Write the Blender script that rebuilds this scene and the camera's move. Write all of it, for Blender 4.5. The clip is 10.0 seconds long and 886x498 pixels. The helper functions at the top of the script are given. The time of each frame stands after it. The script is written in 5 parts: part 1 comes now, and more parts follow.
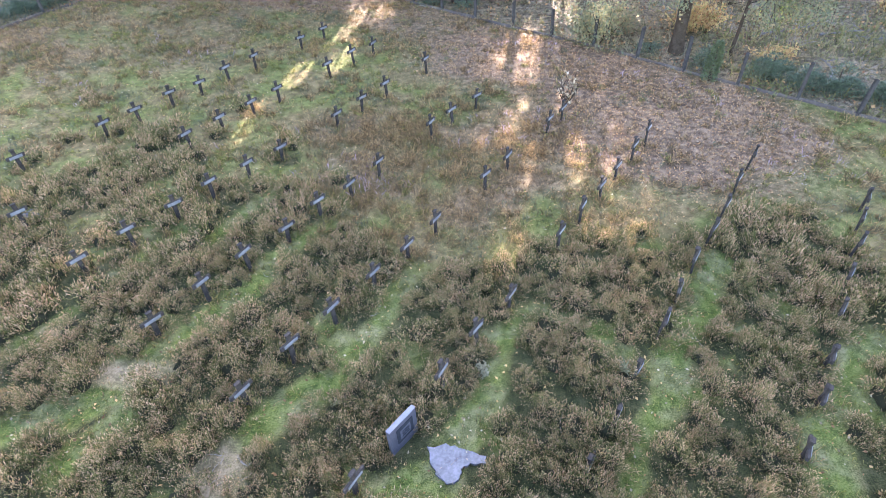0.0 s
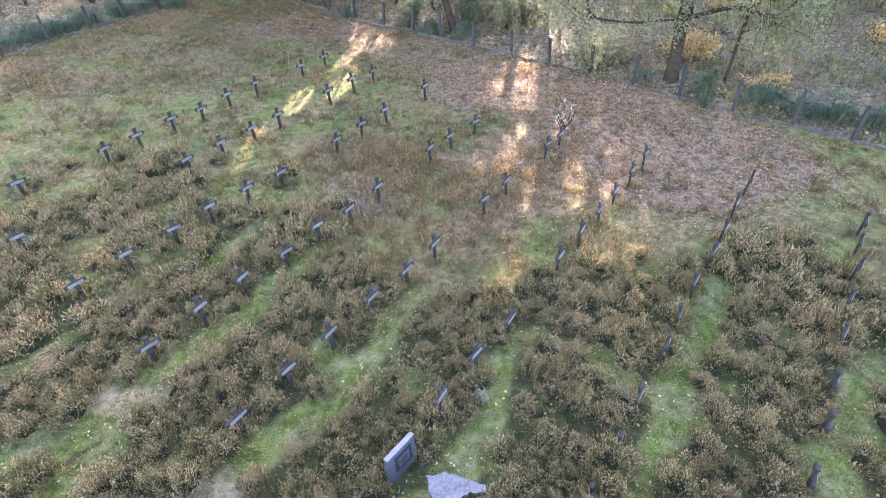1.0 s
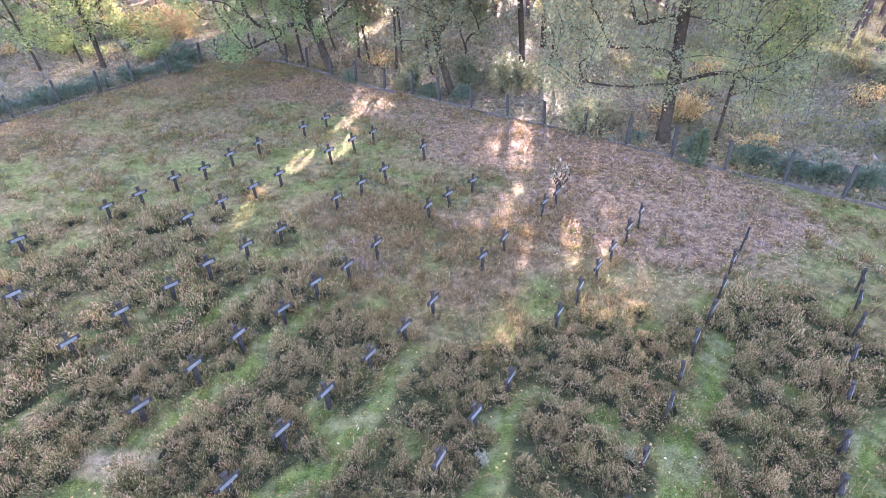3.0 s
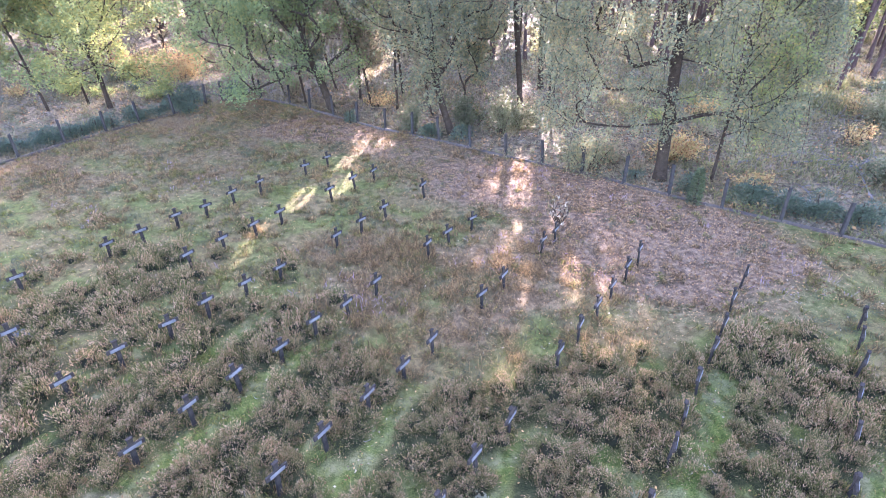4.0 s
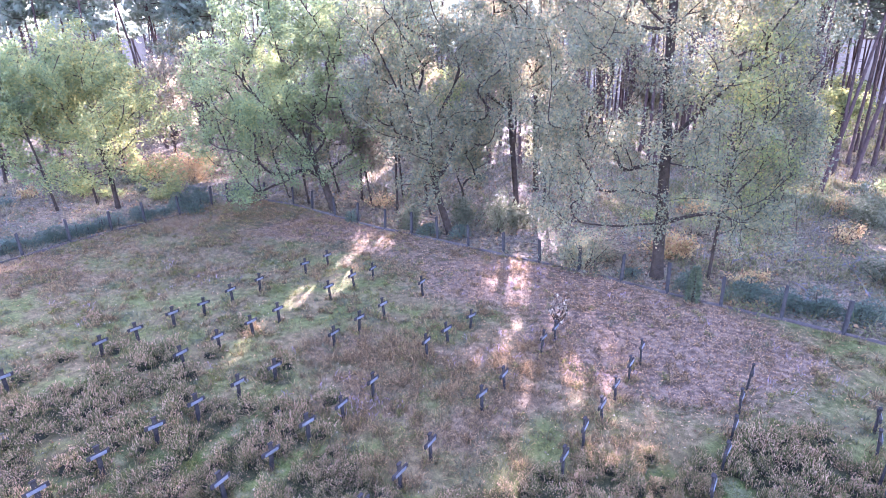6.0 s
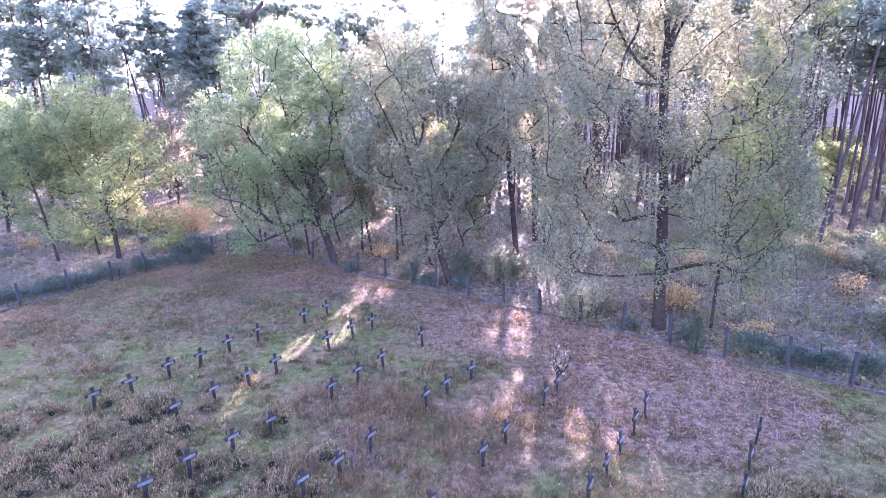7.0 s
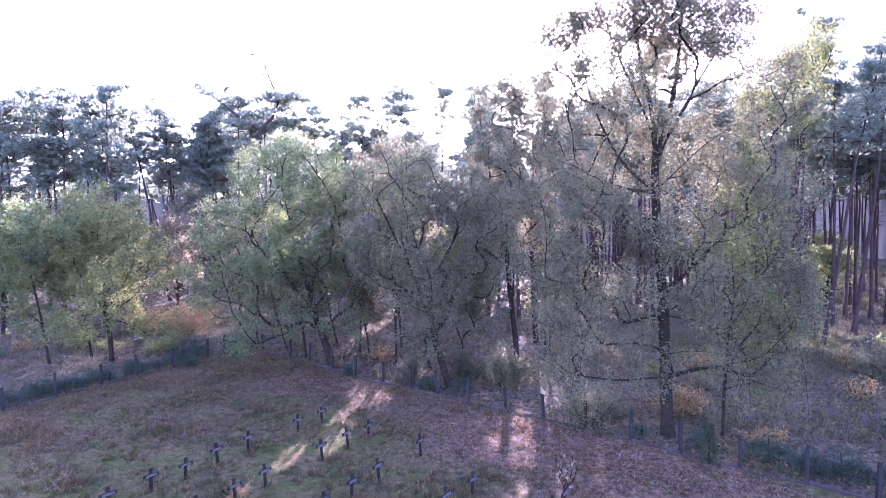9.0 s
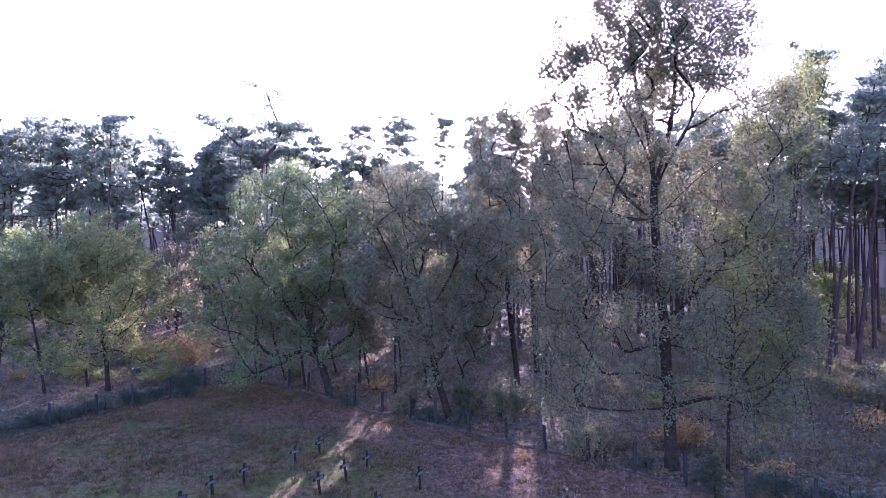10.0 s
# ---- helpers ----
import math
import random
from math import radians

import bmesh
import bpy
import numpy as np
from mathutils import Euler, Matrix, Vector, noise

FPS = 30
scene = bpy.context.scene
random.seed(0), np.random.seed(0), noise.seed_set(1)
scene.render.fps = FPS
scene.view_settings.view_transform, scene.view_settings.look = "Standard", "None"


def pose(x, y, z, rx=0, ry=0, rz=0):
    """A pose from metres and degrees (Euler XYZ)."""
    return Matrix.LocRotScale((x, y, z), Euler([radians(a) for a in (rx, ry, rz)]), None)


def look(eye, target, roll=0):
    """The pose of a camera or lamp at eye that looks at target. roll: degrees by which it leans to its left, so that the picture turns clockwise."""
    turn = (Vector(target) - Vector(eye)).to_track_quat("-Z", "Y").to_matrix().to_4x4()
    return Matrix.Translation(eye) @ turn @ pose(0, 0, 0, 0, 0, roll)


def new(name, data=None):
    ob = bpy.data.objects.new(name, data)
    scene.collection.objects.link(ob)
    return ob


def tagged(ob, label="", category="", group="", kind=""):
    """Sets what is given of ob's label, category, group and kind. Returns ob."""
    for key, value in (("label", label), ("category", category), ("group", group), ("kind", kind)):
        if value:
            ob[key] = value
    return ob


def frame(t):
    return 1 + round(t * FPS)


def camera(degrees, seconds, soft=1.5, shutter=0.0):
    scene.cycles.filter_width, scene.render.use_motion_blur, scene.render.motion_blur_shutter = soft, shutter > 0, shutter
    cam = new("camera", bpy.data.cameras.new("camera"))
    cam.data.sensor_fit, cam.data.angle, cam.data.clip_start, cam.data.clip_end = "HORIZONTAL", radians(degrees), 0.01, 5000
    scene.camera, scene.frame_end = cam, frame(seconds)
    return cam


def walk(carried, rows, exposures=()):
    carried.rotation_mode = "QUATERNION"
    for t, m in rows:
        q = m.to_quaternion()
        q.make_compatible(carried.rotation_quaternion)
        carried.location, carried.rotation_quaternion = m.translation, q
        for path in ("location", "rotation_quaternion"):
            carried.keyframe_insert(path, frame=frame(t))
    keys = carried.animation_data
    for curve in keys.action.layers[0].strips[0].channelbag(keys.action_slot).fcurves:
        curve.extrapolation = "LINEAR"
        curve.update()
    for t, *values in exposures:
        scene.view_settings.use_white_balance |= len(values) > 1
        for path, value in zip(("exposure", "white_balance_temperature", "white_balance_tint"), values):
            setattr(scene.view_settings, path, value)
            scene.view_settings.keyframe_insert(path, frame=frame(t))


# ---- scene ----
# One heath cemetery in a pine forest clearing; the camera hangs still at 8.5 m and tilts up.
H = 8.5
cam = camera(78.57, 10.0, soft=0.3)
TILT = [
    (0.0, 1.03, -41.64, -1.56), (0.5, 0.92, -40.35, -1.55), (1.0, 0.80, -39.04, -1.44), (1.5, 0.70, -37.70, -1.39),
    (2.0, 0.61, -36.28, -1.34), (2.5, 0.51, -34.72, -1.31), (4.0, 0.26, -29.11, -1.17), (4.5, 0.17, -26.68, -1.17),
    (5.0, 0.06, -24.08, -1.13), (5.5, -0.04, -21.43, -1.08), (7.0, -0.20, -13.51, -0.96), (7.5, -0.26, -10.81, -0.94),
    (8.0, -0.35, -8.05, -0.92), (8.5, -0.40, -5.51, -0.91), (9.0, -0.43, -2.78, -0.91), (9.4, -0.46, -0.62, -0.91),
    (9.5, -0.47, -0.06, -0.91), (9.6, -0.47, 0.19, -0.90), (9.7, -0.47, 0.23, -0.89), (10.0, -0.47, 0.23, -0.89)]
EXPOSURES = [(0.0, 4.79, 6040, 31), (2.5, 4.86, 5810, 39), (4.5, 4.88, 5520, 46), (5.5, 4.87, 5300, 53), (7.0, 4.60, 5110, 64), (8.0, 4.27, 5060, 67),
             (9.0, 3.76, 5010, 68), (9.5, 3.38, 4980, 67), (10.0, 2.98, 4960, 66)]
walk(cam, [(t, pose(0, 0, H, 90 + p, 0, y) @ pose(0, 0, 0, 0, 0, r)) for t, y, p, r in TILT], EXPOSURES)

# ---- light ----
SUN_AZ, SUN_EL = 9.0, 19.5
TO_SUN = Vector((math.sin(radians(SUN_AZ)) * math.cos(radians(SUN_EL)), math.cos(radians(SUN_AZ)) * math.cos(radians(SUN_EL)),
                 math.sin(radians(SUN_EL))))
world = bpy.data.worlds.new("sky")
scene.world = world
world.use_nodes = True
wn = world.node_tree.nodes
sky = wn.new("ShaderNodeTexSky")
sky.sky_type, sky.sun_disc = "NISHITA", False
sky.sun_elevation, sky.sun_rotation = radians(SUN_EL), radians(SUN_AZ)
sky.air_density, sky.dust_density, sky.ozone_density = 1.0, 2.0, 1.0
world.node_tree.links.new(sky.outputs[0], wn["Background"].inputs[0])
wn["Background"].inputs[1].default_value = 0.15
sun_data = bpy.data.lights.new("sun", "SUN")
sun_data.energy, sun_data.angle, sun_data.color = 5.0, radians(0.6), (1.0, 0.90, 0.74)
sun = new("sun", sun_data)
sun.matrix_world = look(TO_SUN * 100, (0, 0, 0))

rng = np.random.default_rng(7)


# ---- materials ----
def material(name, colours, rough=0.85, scale=6.0, fine=60.0, bump=0.3, island=0.0, trans=0.0, tip=None, attr=None, metal=0.0, spec=0.3, obj=0.0, world=False, band=None):
    """Colours blended by two sizes of noise, and by the random value of each separate piece."""
    m = bpy.data.materials.new(name)
    m.use_nodes = True
    nt = m.node_tree
    n, l = nt.nodes, nt.links
    bsdf = n["Principled BSDF"]
    bsdf.inputs["Roughness"].default_value = rough
    bsdf.inputs["Metallic"].default_value = metal
    bsdf.inputs["Specular IOR Level"].default_value = spec
    co = n.new("ShaderNodeTexCoord")
    a = n.new("ShaderNodeTexNoise")
    a.inputs["Scale"].default_value, a.inputs["Detail"].default_value = scale, 4
    b = n.new("ShaderNodeTexNoise")
    b.inputs["Scale"].default_value, b.inputs["Detail"].default_value = fine, 3
    where = n.new("ShaderNodeNewGeometry").outputs["Position"] if world else co.outputs["Object"]
    l.new(where, a.inputs["Vector"])
    l.new(where, b.inputs["Vector"])
    mix = n.new("ShaderNodeMath")
    mix.operation = "MULTIPLY_ADD"
    mix.inputs[1].default_value = 0.45
    l.new(b.outputs[0], mix.inputs[0])
    half = n.new("ShaderNodeMath")
    half.operation = "MULTIPLY"
    half.inputs[1].default_value = 0.55
    l.new(a.outputs[0], half.inputs[0])
    l.new(half.outputs[0], mix.inputs[2])
    fac = mix.outputs[0]
    if island or obj:
        if island:
            geo = n.new("ShaderNodeNewGeometry")
            src = geo.outputs["Random Per Island"]
        else:
            src = n.new("ShaderNodeObjectInfo").outputs["Random"]
        w = n.new("ShaderNodeMix")
        w.inputs[0].default_value = island or obj
        l.new(fac, w.inputs[2])
        l.new(src, w.inputs[3])
        fac = w.outputs[0]
    ramp = n.new("ShaderNodeValToRGB")
    el = ramp.color_ramp.elements
    lo, hi = (0.32, 0.68) if not (island or obj) else (0.24, 0.76)
    lo, hi = band or (lo, hi)
    while len(el) < len(colours):
        el.new(0.5)
    for i, c in enumerate(colours):
        el[i].position = lo + (hi - lo) * i / max(1, len(colours) - 1)
        el[i].color = (*c, 1)
    l.new(fac, ramp.inputs[0])
    colour = ramp.outputs[0]
    # root colour; a dark one paints the shade between stems into the plant
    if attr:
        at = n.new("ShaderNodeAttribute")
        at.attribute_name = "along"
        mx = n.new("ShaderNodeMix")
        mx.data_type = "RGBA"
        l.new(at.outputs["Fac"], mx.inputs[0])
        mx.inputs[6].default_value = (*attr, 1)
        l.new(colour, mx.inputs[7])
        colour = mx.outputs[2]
    l.new(colour, bsdf.inputs["Base Color"])
    if bump:
        bp = n.new("ShaderNodeBump")
        bp.inputs["Strength"].default_value, bp.inputs["Distance"].default_value = bump, 0.02
        l.new(mix.outputs[0], bp.inputs["Height"])
        l.new(bp.outputs[0], bsdf.inputs["Normal"])
    if trans:
        tr = n.new("ShaderNodeBsdfTranslucent")
        l.new(colour, tr.inputs["Color"])
        ms = n.new("ShaderNodeMixShader")
        ms.inputs[0].default_value = trans
        l.new(bsdf.outputs[0], ms.inputs[1])
        l.new(tr.outputs[0], ms.inputs[2])
        l.new(ms.outputs[0], n["Material Output"].inputs["Surface"])
    return m


M_OAK = material("oak_leaves", [(0.086, 0.095, 0.056), (0.106, 0.116, 0.061), (0.128, 0.136, 0.067), (0.161, 0.155, 0.068), (0.217, 0.162, 0.075)],
                 0.7, 0.25, 3.0, 0, island=0.55, trans=0.36, spec=0.08)
M_OAK_GREEN = material("green_leaves", [(0.100, 0.134, 0.061), (0.124, 0.163, 0.065), (0.149, 0.187, 0.070), (0.186, 0.214, 0.073), (0.278, 0.263, 0.077)],
                       0.7, 0.22, 3.0, 0, island=0.4, trans=0.6, spec=0.12)
M_OAK_YELLOW = material("yellow_leaves", [(0.109, 0.138, 0.054), (0.133, 0.161, 0.057), (0.161, 0.179, 0.059), (0.220, 0.215, 0.061), (0.303, 0.244, 0.064)],
                        0.7, 0.3, 3.0, 0, island=0.4, trans=0.48, spec=0.08)
M_BROWN = material("brown_leaves", [(0.114, 0.108, 0.062), (0.161, 0.134, 0.078), (0.201, 0.154, 0.084), (0.147, 0.154, 0.078), (0.255, 0.175, 0.092)],
                   0.7, 0.4, 3.0, 0, island=0.45, trans=0.6, spec=0.12)
M_BARK = material("oak_bark", [(0.016, 0.012, 0.007), (0.031, 0.023, 0.015), (0.050, 0.038, 0.024)], 0.95, 5.0, 30.0, 1.0, spec=0.04)
M_PBARK = material("pine_bark", [(0.030, 0.020, 0.015), (0.054, 0.036, 0.027), (0.077, 0.051, 0.037)], 0.95, 4.0, 25.0, 0.8, spec=0.04)
M_NEEDLE = material("pine_needles", [(0.112, 0.138, 0.090), (0.147, 0.179, 0.109), (0.191, 0.219, 0.139), (0.235, 0.251, 0.170)], 0.7, 0.5, 4.0, 0, island=0.4, trans=0.6, spec=0.12)
# heather and grasses: dark root colours hold painted shade from low among the stems
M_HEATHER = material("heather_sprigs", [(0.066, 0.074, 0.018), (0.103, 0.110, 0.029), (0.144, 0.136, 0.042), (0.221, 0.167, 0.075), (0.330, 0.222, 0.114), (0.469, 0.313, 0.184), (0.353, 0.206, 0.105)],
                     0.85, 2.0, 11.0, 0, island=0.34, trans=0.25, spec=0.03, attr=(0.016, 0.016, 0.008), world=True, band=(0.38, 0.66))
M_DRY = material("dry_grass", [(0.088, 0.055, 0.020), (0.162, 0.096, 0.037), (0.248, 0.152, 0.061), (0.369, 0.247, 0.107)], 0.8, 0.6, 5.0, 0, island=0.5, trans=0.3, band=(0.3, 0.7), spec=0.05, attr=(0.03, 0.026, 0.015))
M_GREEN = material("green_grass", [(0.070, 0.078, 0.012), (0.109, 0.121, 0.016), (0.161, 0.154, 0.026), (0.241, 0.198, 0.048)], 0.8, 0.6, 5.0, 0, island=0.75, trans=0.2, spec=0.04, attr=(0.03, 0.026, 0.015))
M_LITTER = material("fallen_leaves", [(0.065, 0.033, 0.015), (0.131, 0.068, 0.030), (0.184, 0.104, 0.042), (0.222, 0.129, 0.054), (0.269, 0.164, 0.069)], 0.75, 1.0, 9.0, 0, island=0.75, trans=0.15, spec=0.08)
M_PALELEAF = material("pale_dry_leaves", [(0.102, 0.079, 0.046), (0.162, 0.131, 0.081), (0.234, 0.194, 0.125)], 0.8, 1.0, 9.0, 0, island=0.7, trans=0.15, spec=0.06)
M_BRACKEN = material("bracken", [(0.184, 0.098, 0.032), (0.275, 0.161, 0.057), (0.330, 0.223, 0.081), (0.202, 0.179, 0.057)], 0.75, 0.5, 5.0, 0, island=0.6, trans=0.35)
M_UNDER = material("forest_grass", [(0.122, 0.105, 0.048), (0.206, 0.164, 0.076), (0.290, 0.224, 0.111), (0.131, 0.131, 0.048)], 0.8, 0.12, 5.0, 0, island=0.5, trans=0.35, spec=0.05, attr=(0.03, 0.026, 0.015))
M_SILVER = material("pale_leaves", [(0.061, 0.069, 0.031), (0.091, 0.096, 0.046), (0.127, 0.125, 0.067)], 0.6, 0.6, 5.0, 0, island=0.6, trans=0.4, spec=0.15)
M_YEW = material("yew_leaves", [(0.023, 0.036, 0.018), (0.037, 0.056, 0.028), (0.062, 0.083, 0.041)], 0.55, 1.0, 9.0, 0, island=0.6, trans=0.15)
M_JUNIPER = material("juniper_leaves", [(0.031, 0.046, 0.019), (0.053, 0.069, 0.026), (0.081, 0.099, 0.038)], 0.55, 2.0, 9.0, 0, island=0.6, trans=0.2)
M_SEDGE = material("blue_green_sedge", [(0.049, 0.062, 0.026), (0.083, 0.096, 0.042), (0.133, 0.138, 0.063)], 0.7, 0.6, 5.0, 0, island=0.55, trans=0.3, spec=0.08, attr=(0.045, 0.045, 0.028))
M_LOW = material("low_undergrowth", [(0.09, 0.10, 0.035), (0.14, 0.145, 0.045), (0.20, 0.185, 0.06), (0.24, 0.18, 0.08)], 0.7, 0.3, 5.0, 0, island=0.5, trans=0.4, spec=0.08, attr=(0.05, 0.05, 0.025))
M_POST = material("weathered_post", [(0.015, 0.014, 0.011), (0.028, 0.026, 0.021), (0.046, 0.040, 0.032)], 0.9, 8.0, 50.0, 0.5, spec=0.08)
M_WIRE = material("wire", [(0.021, 0.021, 0.021), (0.038, 0.036, 0.034)], 0.9, 8.0, 50.0, 0, spec=0.05)
M_BOARD = material("dark_board", [(0.025, 0.021, 0.017), (0.049, 0.038, 0.028), (0.077, 0.063, 0.042)], 0.95, 3.0, 30.0, 0.6)
M_WOOD = material("cross_wood", [(0.009, 0.008, 0.007), (0.020, 0.017, 0.013), (0.038, 0.033, 0.025)], 0.92, 6.0, 60.0, 0.5, spec=0.08)
M_PLATE = material("name_plate", [(0.052, 0.052, 0.051), (0.078, 0.080, 0.075), (0.120, 0.120, 0.110)], 0.5, 8.0, 80.0, 0.15, spec=0.15)
M_STONE = material("grey_stone", [(0.016, 0.017, 0.020), (0.022, 0.023, 0.027), (0.032, 0.032, 0.038)], 0.7, 6.0, 70.0, 0.3)
M_PALE = material("pale_edge_stone", [(0.053, 0.054, 0.058), (0.073, 0.074, 0.078), (0.092, 0.095, 0.098)], 0.7, 8.0, 70.0, 0.3)
M_INSET = material("dark_inset", [(0.006, 0.007, 0.009), (0.011, 0.013, 0.015), (0.02, 0.022, 0.025)], 0.8, 12.0, 80.0, 0.2, spec=0.08)
M_SLAB = material("pale_slab", [(0.038, 0.037, 0.032), (0.065, 0.064, 0.061), (0.085, 0.084, 0.081), (0.108, 0.106, 0.101)], 0.88, 2.2, 16.0, 0.6, band=(0.30, 0.66), spec=0.08)
M_PINK = material("faded_flowers", [(0.170, 0.111, 0.128), (0.255, 0.153, 0.204), (0.306, 0.204, 0.255)], 0.8, 1.0, 9.0, 0, island=0.6, trans=0.2, attr=(0.12, 0.11, 0.06))
M_DRYTWIG = material("bleached_twig", [(0.085, 0.075, 0.060), (0.130, 0.117, 0.098), (0.189, 0.172, 0.146)], 0.9, 6.0, 40.0, 0.3)
M_DEAD = material("dead_branch", [(0.048, 0.042, 0.036), (0.078, 0.069, 0.060), (0.108, 0.099, 0.087)], 0.9, 4.0, 30.0, 0.5)


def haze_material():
    """Painted haze: an emissive sheet gives the misty distance faint light, slowly uneven."""
    m = bpy.data.materials.new("haze_glow")
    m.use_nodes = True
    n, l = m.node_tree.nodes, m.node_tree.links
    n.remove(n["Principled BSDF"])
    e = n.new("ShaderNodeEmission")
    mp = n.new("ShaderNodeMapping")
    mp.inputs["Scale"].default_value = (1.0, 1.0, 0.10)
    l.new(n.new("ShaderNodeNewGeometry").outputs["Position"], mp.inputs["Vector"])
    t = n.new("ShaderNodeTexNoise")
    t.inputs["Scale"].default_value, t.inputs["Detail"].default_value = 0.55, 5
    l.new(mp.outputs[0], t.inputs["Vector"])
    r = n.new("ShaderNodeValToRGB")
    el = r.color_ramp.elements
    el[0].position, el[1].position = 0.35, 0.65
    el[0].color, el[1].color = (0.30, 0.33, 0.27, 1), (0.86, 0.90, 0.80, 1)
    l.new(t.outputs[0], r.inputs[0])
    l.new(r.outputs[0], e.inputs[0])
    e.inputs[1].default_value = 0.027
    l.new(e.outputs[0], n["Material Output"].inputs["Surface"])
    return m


M_HAZE_GLOW = haze_material()


# ---- mesh helpers ----
def mesh(name, verts, faces, mat, along=None, smooth=False):
    """A mesh from an array of vertices and one array (or several) of faces with equal corner counts."""
    me = bpy.data.meshes.new(name)
    verts = np.asarray(verts, dtype=np.float32).reshape(-1, 3)
    groups = faces if isinstance(faces, list) else [faces]
    groups = [np.asarray(g, dtype=np.int32) for g in groups if len(g)]
    loops = np.concatenate([g.ravel() for g in groups])
    sizes = np.concatenate([np.full(len(g), g.shape[1], dtype=np.int32) for g in groups])
    starts = np.concatenate([[0], np.cumsum(sizes)[:-1]]).astype(np.int32)
    me.vertices.add(len(verts))
    me.vertices.foreach_set("co", verts.ravel())
    me.loops.add(len(loops))
    me.loops.foreach_set("vertex_index", loops)
    me.polygons.add(len(sizes))
    me.polygons.foreach_set("loop_start", starts)
    me.polygons.foreach_set("loop_total", sizes)
    if along is not None:
        at = me.attributes.new("along", "FLOAT", "POINT")
        at.data.foreach_set("value", np.asarray(along, dtype=np.float32))
    me.update(calc_edges=True)
    me.validate()
    me.materials.append(mat)
    if smooth:
        me.polygons.foreach_set("use_smooth", np.ones(len(sizes), dtype=bool))
    return me


def part(name, me, parent=None, label="", at=None):
    ob = new(name, me)
    if parent is not None:
        ob.parent = parent
    if at is not None:
        ob.matrix_basis = at
    if label:
        tagged(ob, label)
    return ob


def box(sx, sy, sz, at=(0, 0, 0), bevel=0.006, jitter=0.0, seed=0):
    """A bevelled box standing on z = 0 of its place, as a bmesh."""
    bm = bmesh.new()
    bmesh.ops.create_cube(bm, size=1)
    r = random.Random(seed)
    for v in bm.verts:
        v.co = Vector((v.co.x * sx, v.co.y * sy, (v.co.z + 0.5) * sz)) + Vector(at)
        v.co += Vector((r.uniform(-1, 1), r.uniform(-1, 1), r.uniform(-1, 1))) * jitter
    if bevel:
        bmesh.ops.bevel(bm, geom=bm.edges[:], offset=bevel, segments=1, affect="EDGES")
    return bm


def done(bm, name, mat):
    me = bpy.data.meshes.new(name)
    bm.to_mesh(me)
    bm.free()
    me.materials.append(mat)
    return me


def smoothstep(a, b, x):
    t = np.clip((np.asarray(x, float) - a) / (b - a), 0, 1)
    return t * t * (3 - 2 * t)


def wave(x, y, k, s=0.0):
    """A cheap smooth unevenness between about -1 and 1."""
    return (np.sin(x * k + 1.7 * s + 1.3 * np.sin(y * k * 0.8 + s)) + np.sin(y * k * 1.17 - 2.1 * s + 1.6 * np.sin(x * k * 0.63 + 2 * s))
            + 0.6 * np.sin((x + y) * k * 1.9 + s + np.sin((x - y) * k * 1.3))) / 2.6


# rows of graves: s runs along a row, u across the rows
RD = np.array((0.582, 0.813))
RN = np.array((0.813, -0.582))
ROW_U = (-17.64, -14.80, -11.92, -8.96, -6.21, -3.49, -0.69, 2.09, 4.9, 7.7, -20.5)


def su(x, y):
    return x * RD[0] + y * RD[1], x * RN[0] + y * RN[1]


def xy(s, u):
    return s * RD[0] + u * RN[0], s * RD[1] + u * RN[1]


FENCE_L = [(-25.0, 15.0), (-23.6, 18.6), (-22.0, 21.9), (-20.4, 25.0), (-19.5, 27.2), (-18.4, 29.1), (-17.4, 30.8), (-16.2, 32.6), (-15.0, 34.6)]
FENCE_R = [(-14.4, 35.8), (-11.9, 36.0), (-9.6, 34.4), (-8.1, 33.1), (-6.4, 31.6), (-4.8, 30.1), (-3.1, 28.6), (-1.6, 27.5), (-0.2, 26.4), (1.3, 25.3),
           (2.9, 24.1), (4.4, 23.0), (5.9, 21.8), (7.3, 20.5), (8.7, 19.3), (10.2, 18.1), (11.7, 16.9), (13.0, 15.7), (14.5, 14.4), (16.0, 13.1), (17.5, 11.8), (19.0, 10.5)]


def inside(x, y):
    """How far a place lies within the fence, in metres (rough)."""
    d1 = (27.0 - 0.83 * x - y) / 1.30 - 0.45
    d2 = ((y - 35.2) - 1.86 * (x + 14.9)) / -2.1
    return np.minimum(d1, d2)


def gz(x, y):
    """Height of the ground."""
    x, y = np.asarray(x, float), np.asarray(y, float)
    far = smoothstep(25, 80, np.hypot(x, y))
    return 0.05 * wave(x, y, 0.9, 1) + 0.03 * wave(x, y, 2.3, 4) + far * 0.5 * wave(x, y, 0.07, 2) + far * 0.5 - 0.05


TRAILS = []


def trail(width, *points):
    """A trodden mossy way through the heather."""
    TRAILS.append((np.array(points, float), width))


trail(0.26, (-8.06, 4.88), (-7.42, 5.15), (-6.68, 5.48), (-6.03, 6.02), (-5.66, 6.89), (-4.98, 7.63), (-4.44, 8.28), (-4.07, 9.37), (-3.57, 10.24), (-2.82, 10.83))
trail(0.17, (-6.63, 4.26), (-6.17, 4.65), (-5.82, 5.41))
trail(0.24, (-3.78, 4.42), (-3.44, 4.94), (-2.86, 5.43), (-2.05, 6.22), (-1.69, 6.89), (-1.29, 7.72), (-0.92, 8.73), (-0.42, 9.48))
trail(0.22, (-0.02, 4.58), (0.28, 5.05), (0.71, 5.68), (0.93, 6.43), (1.16, 7.14), (1.79, 7.66))
